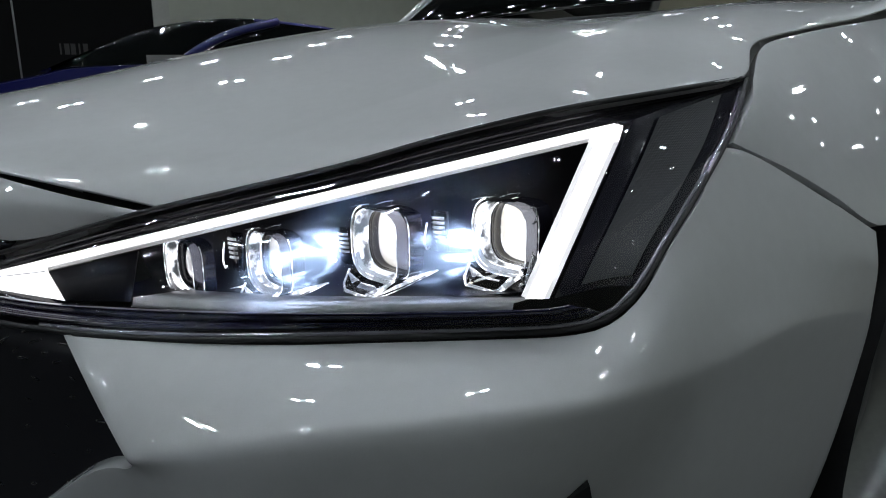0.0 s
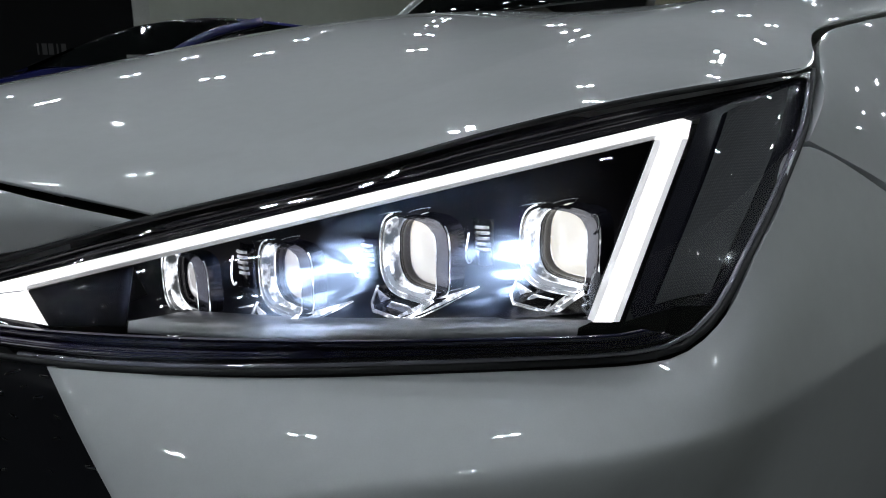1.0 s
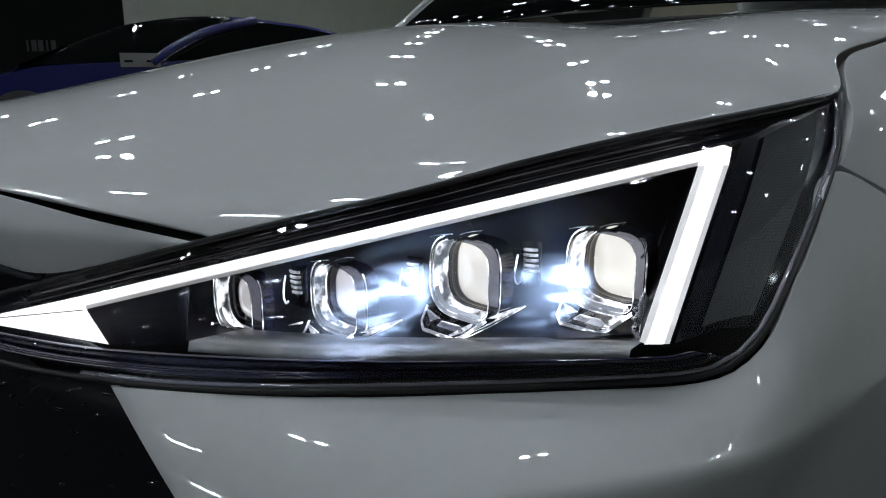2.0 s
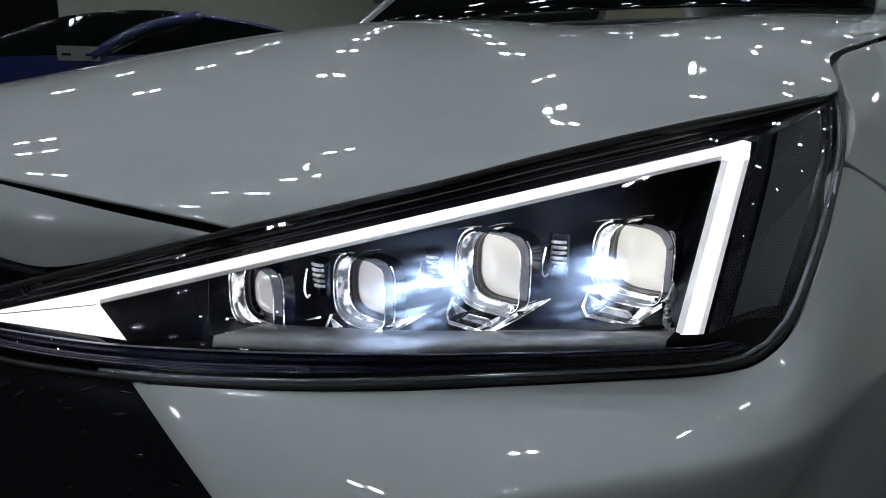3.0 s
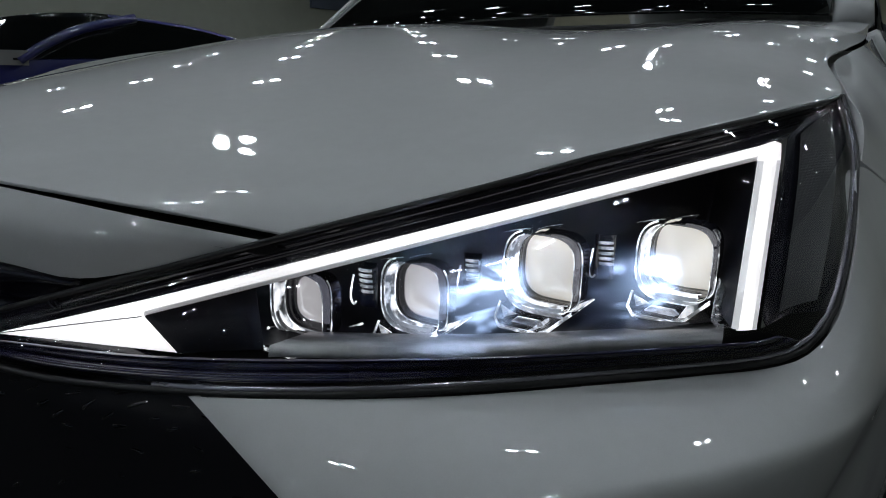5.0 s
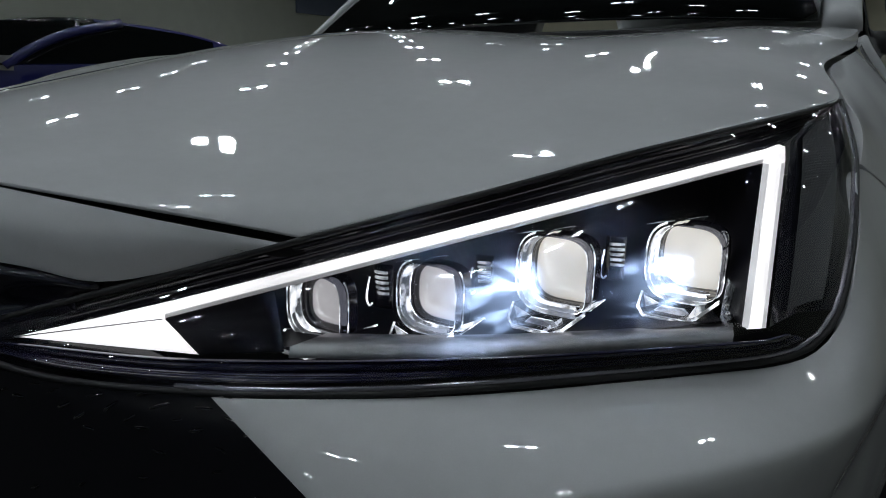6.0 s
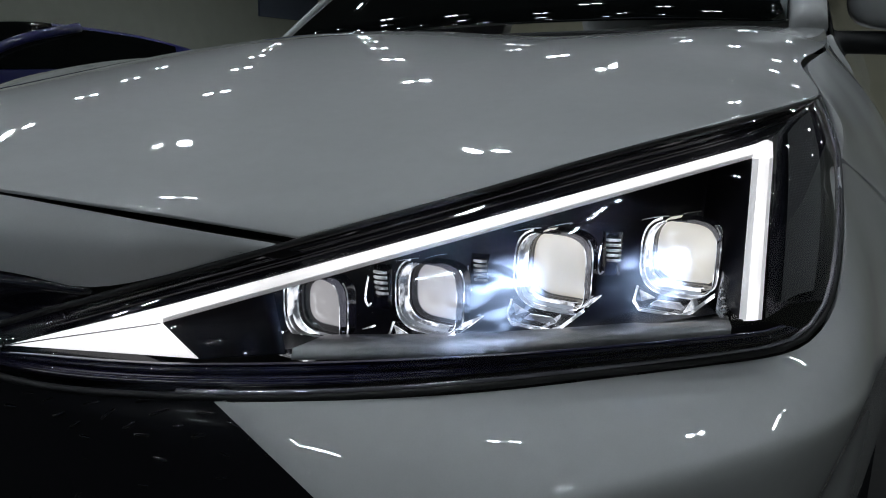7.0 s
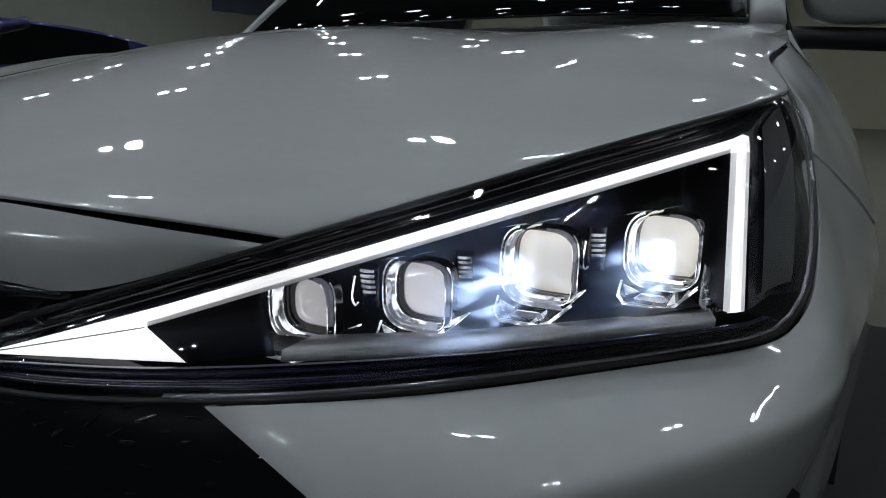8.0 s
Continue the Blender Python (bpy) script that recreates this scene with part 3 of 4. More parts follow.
def cabin():
    base = [(-0.695, 1.61, 0.985), (-0.4, 1.53, 1.0), (0, 1.50, 1.005), (0.4, 1.53, 1.0), (0.695, 1.61, 0.985)]
    mid = [(-0.65, 1.95, 1.22), (-0.36, 1.87, 1.24), (0, 1.85, 1.25), (0.36, 1.87, 1.24), (0.65, 1.95, 1.22)]
    top = [(-0.57, 2.35, 1.43), (-0.3, 2.28, 1.46), (0, 2.26, 1.47), (0.3, 2.28, 1.46), (0.57, 2.35, 1.43)]
    part("windscreen", leaned(loft([base, mid, top], 40, 14)), GLASS_DARK, car, "dark tinted windscreen", solid=0.006)
    cowl = [[(x, y - 0.07, z - 0.03) for x, y, z in base], [(x, y + 0.02, z - 0.035) for x, y, z in base]]
    part("cowl", leaned(loft(cowl, 40, 4)), BLACK_MATT, car, "black plastic cowl below the windscreen", solid=0.01)
    roof = [top, [(x * 0.97, y + 0.6, z + 0.03) for x, y, z in top], [(x * 0.95, y + 1.3, z - 0.03) for x, y, z in top], [(x * 1.1, y + 2.0, z - 0.40) for x, y, z in top], [(x * 1.2, y + 2.3, z - 0.62) for x, y, z in top]]
    part("roof", leaned(loft(roof, 30, 30)), PAINT, car, solid=0.02)
    for s in (-1, 1):
        near = s > 0
        pillar = [(0.738, 1.62, 0.965), (0.683, 1.94, 1.21), (0.612, 2.36, 1.435)] if near else [(-0.70, 1.60, 0.975), (-0.645, 1.94, 1.22), (-0.575, 2.36, 1.445)]
        part("a_pillar", leaned(tube(pillar, 0.037 if near else 0.011, 14, 24, squash=0.8)), PAINT, car)
        glass = [[(s * 0.78, 1.72, 0.95), (s * 0.79, 2.4, 0.975), (s * 0.79, 3.4, 1.0)], [(s * 0.62, 2.36, 1.42), (s * 0.64, 2.7, 1.45), (s * 0.62, 3.3, 1.40)]]
        part("side_window", leaned(loft(glass, 16, 6)), GLASS_DARK, car, "dark tinted side window", solid=0.006)
        side = [[(s * 0.78, 1.62, 0.95), (s * 0.79, 2.4, 0.97), (s * 0.80, 3.4, 1.0), (s * 0.75, 4.3, 1.0)], [(s * 0.85, 1.61, 0.79), (s * 0.85, 2.4, 0.80), (s * 0.87, 3.4, 0.82), (s * 0.82, 4.5, 0.80)], [(s * 0.86, 1.61, 0.30), (s * 0.85, 2.4, 0.28), (s * 0.85, 3.4, 0.30), (s * 0.78, 4.5, 0.35)]]
        part("body_side", leaned(loft(side, 30, 16)), PAINT, car, solid=0.02)
        if s < 0:
            continue
        ob = empty("door_mirror", (0.745, 1.80, 0.912))
        ob.parent = car
        ob["label"] = "silver white door mirror with black foot"
        shell = [[Vector((0.105 + (0.125 * d) * math.copysign(abs(math.cos(a)) ** 0.6, math.cos(a)) + 0.0, -0.075 * h + 0.02, 0.085 + 0.082 * d * math.copysign(abs(math.sin(a)) ** 0.7, math.sin(a)))) for a in (k * math.tau / 32 for k in range(33))] for h, d in ((-0.6, 0.9), (0.0, 1.0), (0.5, 0.93), (0.8, 0.75), (1.0, 0.02))]
        part("mirror_shell", sheet(shell), PAINT, ob, scale=1)
        part("mirror_foot", tube([(-0.13, 0.0, -0.03), (-0.02, 0.0, -0.022), (0.28, 0.01, -0.03)], 0.032, 10, 14, squash=0.8), BLACK_MATT, ob, scale=1)
    wheel(1), wheel(-1)
    floorpan = box(bmesh.new(), (-0.80, 0.45, 0.22), (0.80, 4.3, 0.30))
    part("underbody", floorpan, BLACK_MATT, car, smooth=False)
    bay = box(bmesh.new(), (-0.62, 0.62, 0.30), (0.62, 1.45, 0.74))
    part("engine_bay", bay, BLACK_MATT, car, smooth=False)
    for s in (-1, 1):
        arch = [[(s * 0.6, 1.26 + 0.37 * math.cos(a), 0.345 + 0.37 * math.sin(a)) for a in (k * math.pi / 10 for k in range(11))],
                [(s * 0.93, 1.26 + 0.37 * math.cos(a), 0.345 + 0.37 * math.sin(a)) for a in (k * math.pi / 10 for k in range(11))]]
        part("wheel_arch_liner", loft(arch, 30, 3), BLACK_MATT, car, "black wheel arch liner")
    rear = [(-0.8, 4.45, 1.0), (0, 4.55, 1.02), (0.8, 4.45, 1.0)]
    back = [[(-0.62, 3.95, 1.16), (0, 4.0, 1.18), (0.62, 3.95, 1.16)], rear, [(x, y + 0.08, 0.35) for x, y, z in rear]]
    part("tail", leaned(loft(back, 20, 10)), PAINT, car, solid=0.02)


# ---------------------------------------------------------------- headlight
TIP, DRL_OUT, DRL_FOOT_OUT = Vector((0.350, 0.154, 0.676)), Vector((0.796, 0.582, 0.824)), Vector((0.815, 0.449, 0.697))
DRL_FOOT_IN, DRL_IN, NOTCH_TOP, NOTCH_LOW = Vector((0.801, 0.432, 0.700)), Vector((0.785, 0.539, 0.808)), Vector((0.450, 0.206, 0.696)), Vector((0.484, 0.206, 0.677))


def headlight():
    lamp = empty("headlight")
    lamp.parent = car
    lamp["label"] = "lit triangular headlight with clear cover and white light guide"
    n = 90
    a, b = curve(LAMP_TOP, n), curve(LAMP_BOTTOM, n)
    grid = []
    for k in range(13):
        w = k / 12
        row = []
        for p, q in zip(a, b):
            out = Vector((0.55, -0.75, 0.35)).normalized() * 0.45 * (p - q).length * w * (1 - w)
            row.append(p.lerp(q, w) + out)
        grid.append(row)
    cover = part("lens_cover", sheet(grid), COVER, lamp, "clear polished plastic cover")
    cover.visible_shadow = False
    far = [[Vector((-p.x, p.y, p.z - 2 * LEAN * p.x)) for p in row] for row in grid]
    part("far_lamp_cover", sheet(far), GLASS_DARK, car, "dark cover of the far headlight", solid=0.004)
    part("lamp_seal", tube(a[::2] + b[::-2], 0.0026, 6, closed=True, smooth=False), BLACK_MATT, lamp, "black rubber seal round the cover")

    # light guide: bar along the top, leg outside, wedge inside
    def band(p0, p1, q0, q1, m, bow=0.006):
        rows = []
        push = Vector((0.6, -0.75, 0.2)).normalized()
        for u, v in ((p0, p1), (q0, q1)):
            rows.append([u.lerp(v, i / m) + push * bow * 4 * (i / m) * (1 - i / m) for i in range(m + 1)])
        return rows
    under = band(NOTCH_TOP, DRL_IN, NOTCH_TOP, DRL_IN, 60, 0.004)[0]
    lip_top = [p + Vector((0.0002, 0.001, 0.0034)) for p in under]
    over = [p + Vector((0.0014, 0.0092, 0.0118)) for p in under]
    bm = bmesh.new()
    start = 14
    bar = [over, lip_top]
    sheet(bar, bm)
    cut_a, cut_b = DRL_OUT.lerp(over[60], 0.45), DRL_OUT.lerp(DRL_FOOT_OUT, 0.13)
    corner = DRL_OUT.lerp((cut_a + cut_b) / 2, 0.45)
    sheet([[over[60], cut_a], [under[60], corner]], bm)
    sheet([[under[60], corner], [under[60], cut_b]], bm)
    outer_leg, inner_leg = [cut_b.lerp(DRL_FOOT_OUT, i / 20) for i in range(21)], [DRL_IN.lerp(DRL_FOOT_IN, i / 20) for i in range(21)]
    split = [q.lerp(p, 0.20) + Vector((0.002, -0.003, 0)) for p, q in zip(outer_leg, inner_leg)]
    edge = [p.lerp(q, 0.16) + Vector((0, -0.001, 0)) for p, q in zip(outer_leg, inner_leg)]
    sheet([edge, split], bm)
    part("guide_edge", sheet([outer_leg, edge]), DRL_SIDE, lamp, "dimmer outer edge of the light guide")
    part("guide_side", sheet([split, inner_leg]), DRL_SIDE, lamp, "dimmer inner side of the light guide")
    wedge = [[TIP.lerp(over[0], i / start) for i in range(start + 1)], [TIP.lerp(NOTCH_TOP, i / start) for i in range(start + 1)]]
    sheet(wedge, bm)
    wedge = [[TIP.lerp(NOTCH_TOP, i / start) for i in range(start + 1)], [TIP.lerp(NOTCH_LOW, i / start) for i in range(start + 1)]]
    sheet(wedge, bm)
    part("guide_line", tube([p + Vector((0, -0.0012, 0)) for p in wedge[0]], 0.0005, 6, smooth=False), SATIN, lamp, "thin grey line in the light guide")
    part("light_guide", bm, DRL_LIGHT, lamp, "lit white ribbed light guide", solid=0.002)
    part("guide_rail", sheet([lip_top, [p + Vector((0, 0.001, 0)) for p in under], [p + Vector((-0.003, 0.012, -0.0004)) for p in under]]), DRL_LIP, lamp, "dim ribbed lip below the light guide")

    # black bezel round the guide
    inset = Vector((-0.008, 0.012, -0.006))
    top_in = [p + inset for p in a]
    low_in = [q + Vector((-0.006, 0.012, 0.004)) for q in b]
    guide_top = curve([TIP - Vector((0.05, 0.02, 0.004)), TIP] + over[::10] + [DRL_OUT], n)
    guide_pts = [p + Vector((0.001, -0.001, 0.0005)) for p in guide_top]
    reach = [min(top_in, key=lambda q: (q - g).length) for g in guide_pts]
    reach[-1] = top_in[-1]
    rows = []
    for k in range(41):
        w = k / 40
        d = 0.004 + 0.007 * w + 0.004 * math.sin(w * math.pi) - sum(0.0016 * math.exp(-((w - c) / 0.03) ** 2) for c in (0.14, 0.36, 0.45, 0.80))
        rows.append([p.lerp(g, w) + Vector((-0.45, 0.8, -0.4)) * d for p, g in zip(reach, guide_pts)])
    part("upper_bezel", sheet(rows), BLACK_GLOSS, lamp, "black gloss stepped bezel")
    shelf_line = curve([TIP - Vector((0.04, 0.015, 0.01)), TIP + Vector((0, 0, -0.004)), NOTCH_LOW + Vector((0, 0, -0.002)), Vector((0.65, 0.308, 0.682)), Vector((0.799, 0.429, 0.690)), Vector((0.826, 0.46, 0.693))], 70)
    low_edge = curve([q for q in LAMP_BOTTOM[:9]], 70)
    low_edge = [q + Vector((-0.006, 0.010, 0.003)) for q in low_edge]
    steps = []
    for k in range(73):
        w = k / 72
        bead = 0.006 * abs(math.sin(w * math.pi * 2)) + (0.006 if w < 0.06 else 0) + 0.0011 * abs(math.sin(w * math.pi * 8)) + 0.0008 * math.exp(-((w - 0.66) / 0.02) ** 2)
        steps.append([p.lerp(q, w) + Vector((0.4, -0.7, 0.1)) * bead for p, q in zip(shelf_line, low_edge)])
    part("lower_trim", sheet(steps), TRIM, lamp, "black ridged lower trim")
    # rim of the cover; its pale colour also paints the bumper edge's highlight
    part("cover_rim", tube([q + Vector((-0.003, 0.0, 0.003)) for q in b[n // 5:-3:2]], 0.0020, 6, smooth=False), RIM_HIGHLIGHT, lamp, "clear rim of the cover, with the bumper edge highlight painted in")
    # cavity
    back = Vector((-0.05, 0.10, 0))
    cav = [under, [p + back for p in under], [p + back + Vector((0, 0, -0.012)) for p in curve([NOTCH_LOW, Vector((0.66, 0.33, 0.68)), DRL_FOOT_IN], 61)], [p + Vector((-0.02, 0.03, -0.008)) for p in curve([NOTCH_LOW, Vector((0.66, 0.317, 0.682)), DRL_FOOT_IN], 61)]]
    part("housing", sheet(cav), HOUSING, lamp, "black lamp housing")
    edge = curve([Vector((0.535, 0.245, 0.680)), Vector((0.65, 0.311, 0.685)), Vector((0.797, 0.428, 0.692))], 40)
    part("shelf", sheet([[p + Vector((0, -0.002, -0.006)) for p in edge], [p + Vector((0, 0, 0.002)) for p in edge], [p + Vector((-0.01, 0.05, -0.005)) for p in edge]]), SHELF, lamp, "satin metal shelf below the projectors")
    part("housing_end", sheet([[DRL_IN, DRL_FOOT_IN], [DRL_IN + back, DRL_FOOT_IN + back]]), HOUSING, lamp)
    lean = [NOTCH_TOP + Vector((0, 0.002, -0.001)), NOTCH_LOW + Vector((0, 0.002, -0.001))]
    far = [under[9] + Vector((-0.004, 0.014, -0.002)), Vector((0.530, 0.244, 0.678))]
    part("wedge_panel", sheet([[lean[0].lerp(far[0], i / 8) for i in range(9)], [lean[1].lerp(far[1], i / 8) for i in range(9)]]), INNER_BLACK, lamp, "black panel beside the light wedge", solid=0.002)
    # outer bezel with reflector
    outer = curve([(0.857, 0.515, 0.699), (0.857, 0.545, 0.729), (0.853, 0.60, 0.762), (0.843, 0.675, 0.804), (0.831, 0.722, 0.831), (0.816, 0.768, 0.855)], 24)
    outer = [p + Vector((-0.003, 0.012, 0)) for p in outer]
    inner = [DRL_FOOT_OUT.lerp(DRL_OUT, i / 23) + Vector((0.002, 0.004, 0)) for i in range(24)]
    part("outer_bezel", sheet([inner, [p.lerp(q, 0.5) + Vector((-0.006, 0.012, 0)) for p, q in zip(inner, outer)], outer]), BLACK_GLOSS, lamp)
    refl = [[p.lerp(q, w) + Vector((0.004, -0.006, 0.0)) - Vector((0.006, -0.012, 0)) * (4 * w * (1 - w)) for p, q in zip(inner[1:23], outer[1:23])] for w in (0.22, 0.38, 0.56, 0.76)]
    part("side_reflector", sheet(refl), REFLECTOR, lamp, "grey mesh patterned side reflector")

    projector(lamp, (0.7470, 0.470, 0.731), 0.0262, 0.0280, 0.034, 1.0)
    projector(lamp, (0.6635, 0.403, 0.7225), 0.0265, 0.0280, 0.029, 1.0)
    projector(lamp, (0.5875, 0.341, 0.704), 0.0240, 0.0245, 0.022, 0.0, 0.92)
    projector(lamp, (0.509, 0.300, 0.692), 0.0240, 0.0235, 0.020, 0.0, 0.80)
    for place, lean in (((0.5498, 0.331, 0.7115), 10), ((0.590, 0.4248, 0.7065), 20), ((0.700, 0.4425, 0.7358), 25)):
        ribbed_reflector(lamp, Vector(place), lean)
    # clear cap and post beside the outermost lens
    cap = Vector((0.7717, 0.484, 0.755))
    part("lens_cap", tube([cap + Vector((0.004 * math.cos(k * 0.7), -0.002, 0.007 * math.sin(k * 0.7) - 0.004)) for k in range(-2, 4)], 0.0011, 8, 20), CHROME, lamp, "clear chrome cap beside the lens")
    post = [[Vector((0.783 + 0.004 * u, 0.471 - 0.012 * v, 0.722 - 0.03 * v - 0.004 * u)) for v in (0, 0.4, 0.8, 1)] for u in (-0.6, 0, 0.5, 1)]
    part("clear_post", sheet(post), SILVERED, lamp, "small silvered post beside the light guide", solid=0.0015)
    for k in range(3):
        bead = bmesh.new()
        bmesh.ops.create_icosphere(bead, subdivisions=2, radius=0.0032 - 0.0006 * k, matrix=Matrix.Translation((0.7885 - 0.002 * k, 0.449 + 0.003 * k, 0.701 + 0.006 * k)))
        part("crystal_bead", bead, CHROME, lamp)


def ribbed_reflector(lamp, p, lean):
    """A dark plate with a stack of small ribs and a hook, glints painted in."""
    turn = Matrix.Translation(p) @ Matrix.Rotation(radians(lean), 4, "Z")
    for k in range(5):
        rib = tube([(-0.0052, 0.0015, 0), (-0.002, -0.0012, 0.0004), (0.002, -0.0012, 0.0004), (0.0052, 0.0015, 0)], 0.0013, 6, smooth=False)
        rib.transform(turn @ Matrix.Translation((0.0004 * k, 0, 0.0085 - 0.0042 * k)))
        part("rib", rib, GLINT_RIB, lamp, "small rib between the lenses with painted glints")
    plate = sheet([[Vector((x, 0.004 + 40 * x * x, z)) for x in (-0.008, -0.004, 0, 0.004, 0.008)] for z in (-0.022, -0.005, 0.014)])
    plate.transform(turn)
    part("reflector_plate", plate, BLACK_GLOSS, lamp, solid=0.001)
    hook = tube([(-0.0095, 0, 0.004), (-0.0105, -0.001, -0.004), (-0.0115, -0.001, -0.014), (-0.009, -0.001, -0.0195), (-0.0065, -0.001, -0.017)], 0.0008, 6, 24)
    hook.transform(turn)
    part("clear_hook", hook, GLINT_EDGE, lamp, "thin clear hook with painted glints")


def rounded(cx, cz, w, h, y, k=32):
    """A rounded frame outline: broad corners but for the lower right, which is tight."""
    pts = []
    for i in range(k):
        a = i * math.tau / k
        c, s = math.cos(a), math.sin(a)
        power = 3.0 + (3.0 if c > 0 and s < 0 else 0.6 if c > 0 else 0.0)
        pts.append(Vector((cx + w * math.copysign(abs(c) ** (2 / power), c), y, cz + h * math.copysign(abs(s) ** (2 / power), s))))
    return pts


def projector(lamp, centre, w, h, deep, power, small=1.0):
    """A lens deep in a clear square frame; centre, w and h are those of the frame's front, deep is the way back to the lens, small the lens's share of the frame."""
    x, y, z = centre
    back = y + deep
    bm = bmesh.new()
    rings = [rounded(x + (1 - small) * w * 0.3, z, w * f * small, h * f * small, back - d, 40) for f, d in ((1.02, -0.002), (1.0, 0.0), (0.95, 0.0035), (0.8, 0.0065), (0.5, 0.0095), (0.2, 0.011), (0.0, 0.0112))]
    sheet([r + [r[0]] for r in rings], bm)
    part("projector_lens", bm, LENS if power > 0.5 else LENS_DIM, lamp, "creamy lit projector lens" if power > 0.5 else "dim pale lilac projector lens")

    def ring(e, f):
        """The outline e wider than the front, at f of the way from the front to the lens."""
        return rounded(x, z, w + e, h + e, y + f * deep, 48)

    def arc(rings, first, last):
        return [[r[i % 48] for i in range(first, last + 1)] for r in rings]
    barrel = [ring(e, f) for e, f in ((-0.0002 - (1 - small) * w, 1.02), (-0.0022 - (1 - small) * w * 0.7, 0.93), (-0.0010, 0.86), (0.0, 0.60), (-0.0012, 0.58), (-0.0012, 0.52), (0.0, 0.50))]
    part("lens_barrel", sheet(arc(barrel, 12, 38)), BLACK_GLOSS, lamp)
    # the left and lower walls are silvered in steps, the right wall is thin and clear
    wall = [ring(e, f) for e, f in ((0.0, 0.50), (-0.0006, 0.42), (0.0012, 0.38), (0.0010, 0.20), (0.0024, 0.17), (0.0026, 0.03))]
    # the wall's bright reflections are painted on as emission patches
    part("silvered_wall", sheet(arc(wall, 16, 38)), GLINT_WALL, lamp, "silvered inner wall of the lens frame with painted reflections")
    clear_side = [ring(e, f) for e, f in ((0.0010, 0.0), (0.0018, 0.1), (0.0016, 0.30), (0.0020, 0.44))]
    part("dark_wall", sheet(arc([ring(e, f) for e, f in ((0.0012, 0.44), (0.0004, 0.7), (0.0010, 1.1))], -11, 13)), BLACK_GLOSS, lamp)
    part("clear_wall", sheet(arc(clear_side, -11, 13)), SMOKED, lamp, "thin smoky clear outer wall of the lens frame").visible_shadow = False
    rim = [ring(e, f) for e, f in ((0.0020, 0.06), (0.0016, -0.02), (0.0026, -0.05), (0.0044, -0.03), (0.0052, 0.05), (0.0050, 0.45))]
    part("projector_ring", sheet(arc(rim, 15, 40)), CRYSTAL, lamp, "clear crystal ring")
    # thin tubes that glow in patches paint the glints of the edges
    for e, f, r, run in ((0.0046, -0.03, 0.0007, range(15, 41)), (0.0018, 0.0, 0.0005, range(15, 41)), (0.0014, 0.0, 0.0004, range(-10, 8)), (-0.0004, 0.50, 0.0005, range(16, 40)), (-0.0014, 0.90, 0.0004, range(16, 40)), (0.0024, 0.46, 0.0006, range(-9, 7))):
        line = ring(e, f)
        part("crystal_edge", tube([line[i % 48] for i in run], r, 6, smooth=False), GLINT_EDGE, lamp, "clear edge with painted glints")
    # lower front ledge of the frame
    ledge_out, ledge_in = ring(0.0044, -0.05), ring(-0.0010, 0.10)
    part("frame_ledge", sheet([ledge_out[26:40], [p.lerp(q, 0.5) + Vector((0, 0, -0.0012)) for p, q in zip(ledge_out[26:40], ledge_in[26:40])], ledge_in[26:40]]), SILVER, lamp, "pale ledge below the lens")
    # faceted chin: dark floor, clear front, two facets and an outline with painted glints
    front = y - 0.010
    outline = [Vector((x + px * w, front + py, z + pz * h)) for px, py, pz in ((-1.16, 0.006, -0.98), (-1.20, 0.0, -1.42), (-0.98, -0.004, -1.60), (0.30, -0.006, -1.58), (0.62, -0.004, -1.42), (1.16, 0.004, -0.92))]
    ledge = [Vector((x + px * w, y + 0.008, z + pz * h)) for px, pz in ((-1.10, -1.02), (-0.95, -1.10), (-0.6, -1.16), (0.1, -1.18), (0.5, -1.15), (1.08, -0.98))]
    middle = [p.lerp(q, 0.5) + Vector((0, 0.005 + 0.004 * (i % 2), -0.001)) for i, (p, q) in enumerate(zip(outline, ledge))]
    part("chin_floor", sheet([outline, middle, ledge]), BLACK_GLOSS, lamp, "dark floor of the clear chin", smooth=False)
    part("lens_chin", sheet([[p + Vector((0, -0.001, 0)) for p in outline], [p + Vector((0, -0.010, 0)) for p in ledge]]), CLEAR_WALL, lamp, "clear crystal chin below the lens", smooth=False).visible_shadow = False
    part("chin_edge", tube(outline, 0.0011, 6, smooth=False), GLINT_EDGE, lamp, "clear edge with painted glints")
    part("chin_edge", tube([p + Vector((0.0006, -0.001, 0.0022)) for p in outline[1:]], 0.0005, 6, smooth=False), GLINT_EDGE, lamp, "clear edge with painted glints")
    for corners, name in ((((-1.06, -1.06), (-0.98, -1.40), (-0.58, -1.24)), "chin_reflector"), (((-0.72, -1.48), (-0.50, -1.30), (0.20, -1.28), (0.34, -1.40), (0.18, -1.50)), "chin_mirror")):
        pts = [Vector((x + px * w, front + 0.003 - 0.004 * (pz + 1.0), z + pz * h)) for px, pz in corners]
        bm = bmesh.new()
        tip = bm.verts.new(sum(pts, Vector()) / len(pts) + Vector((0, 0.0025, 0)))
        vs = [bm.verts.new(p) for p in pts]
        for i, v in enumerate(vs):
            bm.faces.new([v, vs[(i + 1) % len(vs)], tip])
        part(name, bm, GLINT_FACET, lamp, "facet in the clear chin with painted glints", smooth=False, solid=0.0012)
        part("facet_edge", tube(pts + [pts[0]], 0.0004, 5, smooth=False), GLINT_EDGE, lamp)
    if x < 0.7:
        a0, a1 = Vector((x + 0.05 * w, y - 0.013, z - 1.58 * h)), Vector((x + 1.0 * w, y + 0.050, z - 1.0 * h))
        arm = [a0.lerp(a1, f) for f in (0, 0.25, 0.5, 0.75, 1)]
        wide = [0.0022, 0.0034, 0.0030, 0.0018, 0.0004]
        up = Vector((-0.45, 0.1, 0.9))
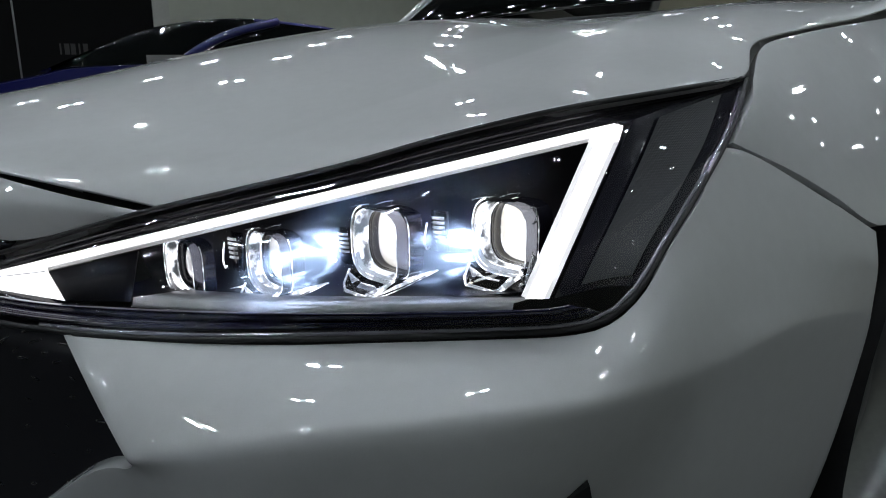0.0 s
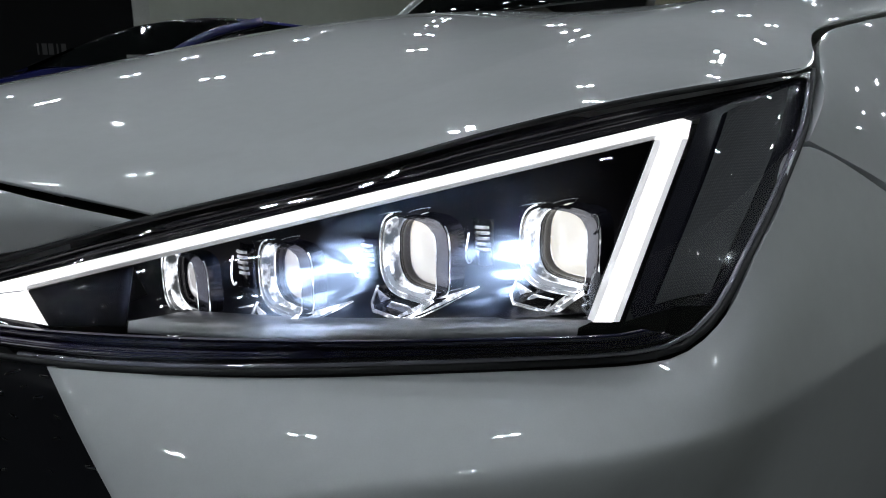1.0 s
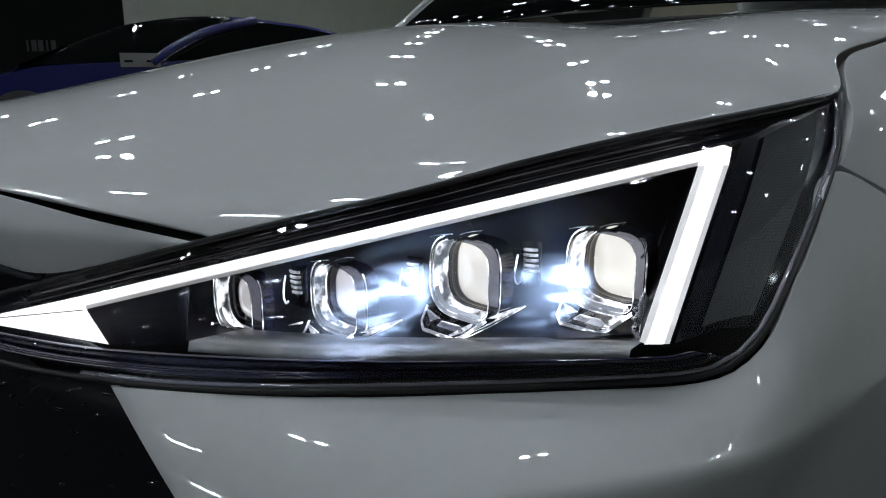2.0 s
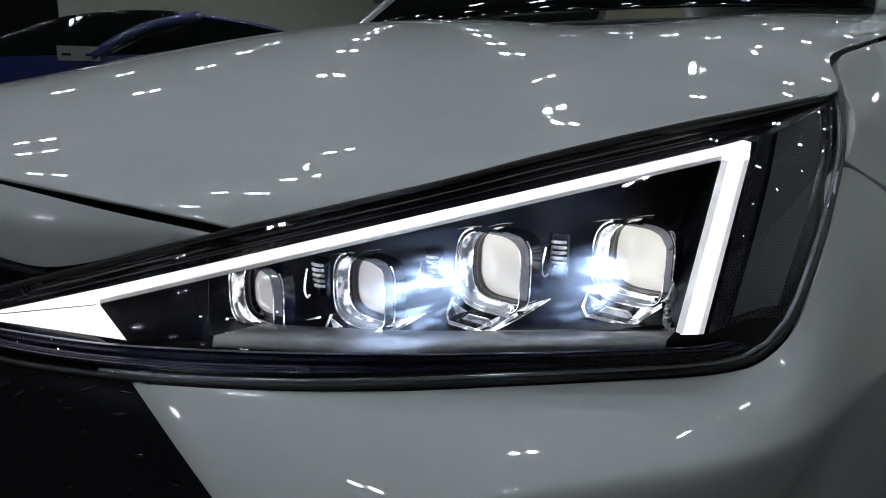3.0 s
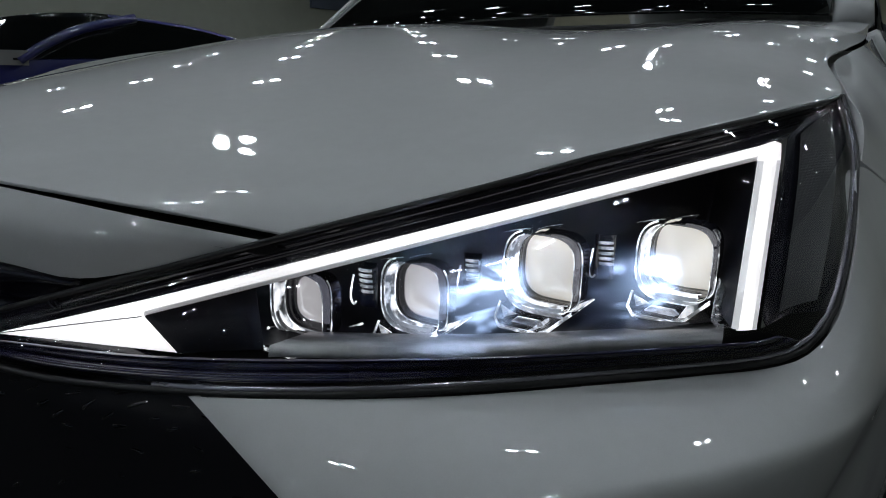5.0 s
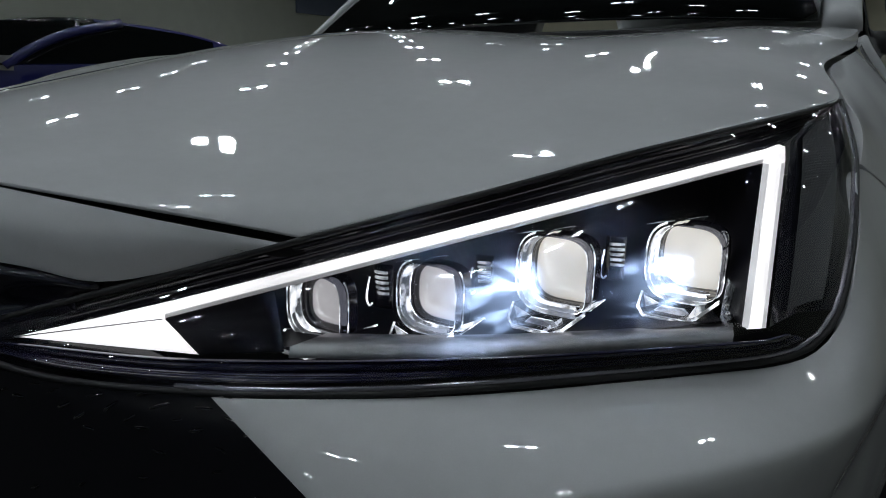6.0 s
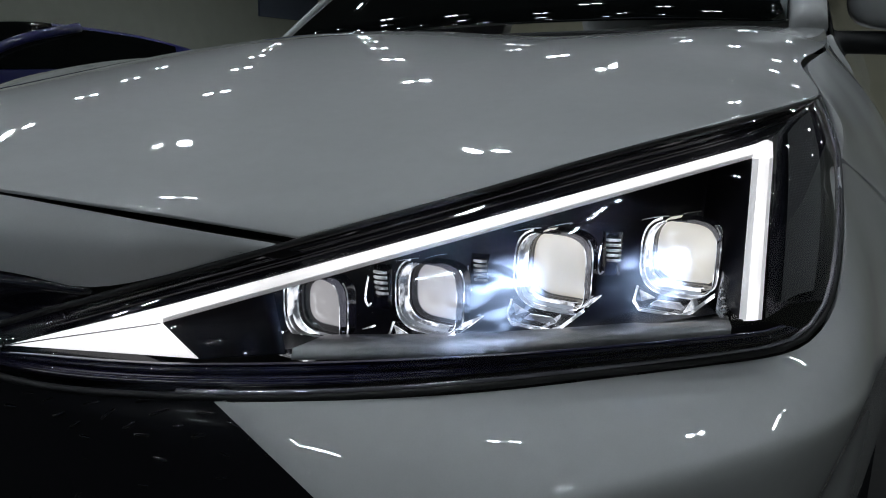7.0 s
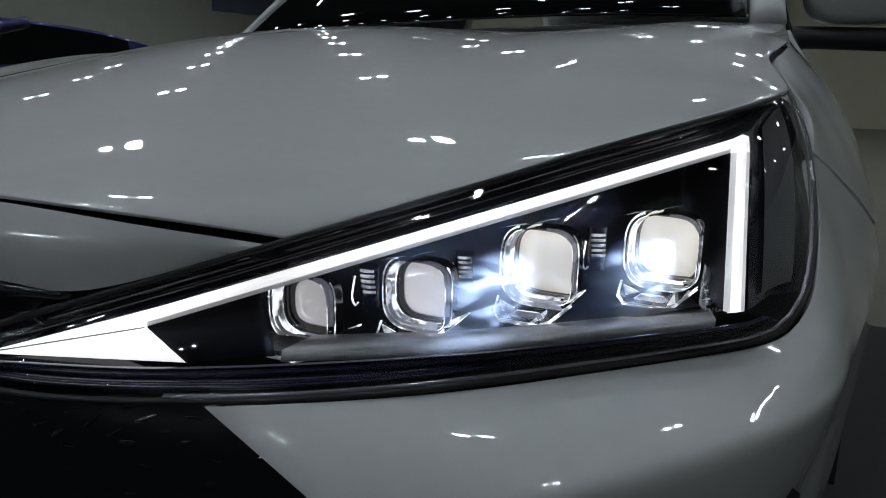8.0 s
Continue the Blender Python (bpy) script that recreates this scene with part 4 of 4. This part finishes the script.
        # the lens light on the arm is painted in as emission
        part("projector_bracket", sheet([[p + up * q for p, q in zip(arm, wide)], [p + Vector((0, -0.0016, 0)) for p in arm], [p - up * q for p, q in zip(arm, wide)]]), GLINT_ARM, lamp, "clear arm below the lens with painted glints", solid=0.001)
        part("arm_edge", tube([p - up * q * 1.5 for p, q in zip(arm, wide)], 0.0005, 5, smooth=False), GLINT_EDGE, lamp)
    # broken flash of trim above the frame
    for a, b, r in (((-1.25, 0.0, 0.98), (-0.45, 0.004, 1.16), 0.0011), ((-0.30, 0.008, 1.14), (0.42, 0.012, 1.34), 0.0008), ((0.30, 0.012, 1.22), (0.42, 0.012, 1.34), 0.0006)):
        p, q = (Vector((x + u[0] * w, y + u[1], z + u[2] * h)) for u in (a, b))
        part("top_flash", tube([p, p.lerp(q, 0.5) + Vector((0, 0, 0.0006)), q], r, 6, 8, squash=0.5), CHROME, lamp)
    if power:
        shift = -0.004 if x > 0.7 else -0.008
        light = bpy.data.lights.new("projector_beam", "SPOT")
        light.energy, light.color = BEAM * power, (0.54, 0.70, 1.0)
        light.spot_size, light.spot_blend, light.shadow_soft_size = radians(40), 1.0, 0.006
        ob = new("projector_beam", light)
        ob.matrix_basis = look(Vector((x + shift, y + 0.007, z - 0.002)) * U, Vector((x + shift + 0.02, y - 1.0, z + 0.03)) * U)
        ob.parent = lamp


# ---------------------------------------------------------------- background
def blue_car():
    c = empty("blue_car", (-6.13, 3.717, 0))
    c.scale = (0.86, 0.86, 0.80)
    tagged(c, "dark blue parked car with black windows", "car")
    c.rotation_euler = (0, 0, radians(61))
    low = curve([(-2.2, 0, 0.25), (-2.25, 0, 0.62), (-1.5, 0, 0.82), (-0.9, 0, 0.92), (1.7, 0, 1.0), (2.6, 0, 0.97), (2.7, 0, 0.25)], 60)
    rows = [[Vector((p.x * (1 - 0.03 * abs(f)), 0.9 * f, p.z if abs(f) < 0.98 else p.z - 0.02)) for p in low] for f in (-1, -0.9, -0.5, 0, 0.5, 0.9, 1)]
    part("body", sheet(rows), BLUE_PAINT, c, scale=1)
    sides = bmesh.new()
    for f in (-0.9, 0.9):
        sheet([[Vector((p.x * 0.97, f, max(p.z - 0.02, 0.2))) for p in low], [Vector((p.x * 0.97, f, 0.2)) for p in low]], sides)
    part("body_side", sides, BLUE_PAINT, c, scale=1)
    roofline = [(-1.45, 0, 0.86), (-0.95, 0, 1.12), (-0.3, 0, 1.37), (0.5, 0, 1.47), (1.3, 0, 1.41), (1.8, 0, 1.32), (2.3, 0, 1.16), (2.65, 0, 0.96)]
    roof = curve(roofline, 56)
    cut = min(range(56), key=lambda i: abs(roof[i].x - 0.72))
    for name, run, mat, label in (("roof_glass", roof[:cut + 1], GLASS_DARK, "black glass front of the roof"), ("roof", roof[cut:], BLUE_PAINT, "")):
        rows = [[Vector((p.x, 0.70 * f, p.z - 0.05 * abs(f) ** 4)) for p in run] for f in (-1, -0.8, -0.4, 0, 0.4, 0.8, 1)]
        part(name, sheet(rows), mat, c, label, scale=1, solid=0.03)
    for f in (-1, 1):
        tail = min(range(56), key=lambda i: abs(roof[i].x - 1.85))
        for name, run, mat in (("side_window", roof[:cut + 1], GLASS_DARK), ("rear_window", roof[cut:tail + 1], GLASS_DARK), ("rear_quarter", roof[tail:], BLUE_PAINT)):
            part(name, sheet([[Vector((p.x, 0.71 * f, p.z - 0.06)) for p in run], [Vector((p.x, 0.86 * f, min(p.z - 0.08, 0.93 + 0.02 * p.x))) for p in run]]), mat, c, "black side window" if mat is GLASS_DARK else "", scale=1)
    notice = part("window_notice", box(bmesh.new(), (-0.42, -0.93, 0.88), (-0.04, -0.92, 1.03)), PAPER, c, "white paper notice in the car window", smooth=False, scale=1)
    for x0, w0 in ((-0.38, 0.08), (-0.17, 0.10)):
        part("printed_bar", box(bmesh.new(), (x0, -0.936, 0.93), (x0 + w0, -0.931, 0.955)), DARK_PANEL, notice, smooth=False, scale=1)
    for f in (-1, 1):
        post = [Vector((-0.12, 0.88 * f, 0.92)), Vector((0.12, 0.85 * f, 1.10)), Vector((0.45, 0.79 * f, 1.27)), Vector((0.95, 0.70 * f, 1.41))]
        part("pillar", tube(post, 0.085, 10, 20, squash=0.6), BLUE_PAINT, c, scale=1)
        part("windscreen", sheet([[Vector((-1.47, -0.8, 0.85)), Vector((-1.47, 0.8, 0.85))], [Vector((-0.95, -0.69, 1.10)), Vector((-0.95, 0.69, 1.10))]]), GLASS_DARK, c, scale=1) if f > 0 else None
        for x in (-1.35, 1.35):
            bm = bmesh.new()
            bmesh.ops.create_cone(bm, cap_ends=True, segments=28, radius1=0.32, radius2=0.32, depth=0.22, matrix=Matrix.Translation((x, 0.80 * f, 0.32)) @ Matrix.Rotation(math.pi / 2, 4, "X"))
            part("wheel", bm, RUBBER, c, scale=1)


hall()
spotlights()
hood()
nose_panel()
for s in (1, -1):
    fender(s)
    bumper(s)
grille()
cabin()
headlight()
blue_car()
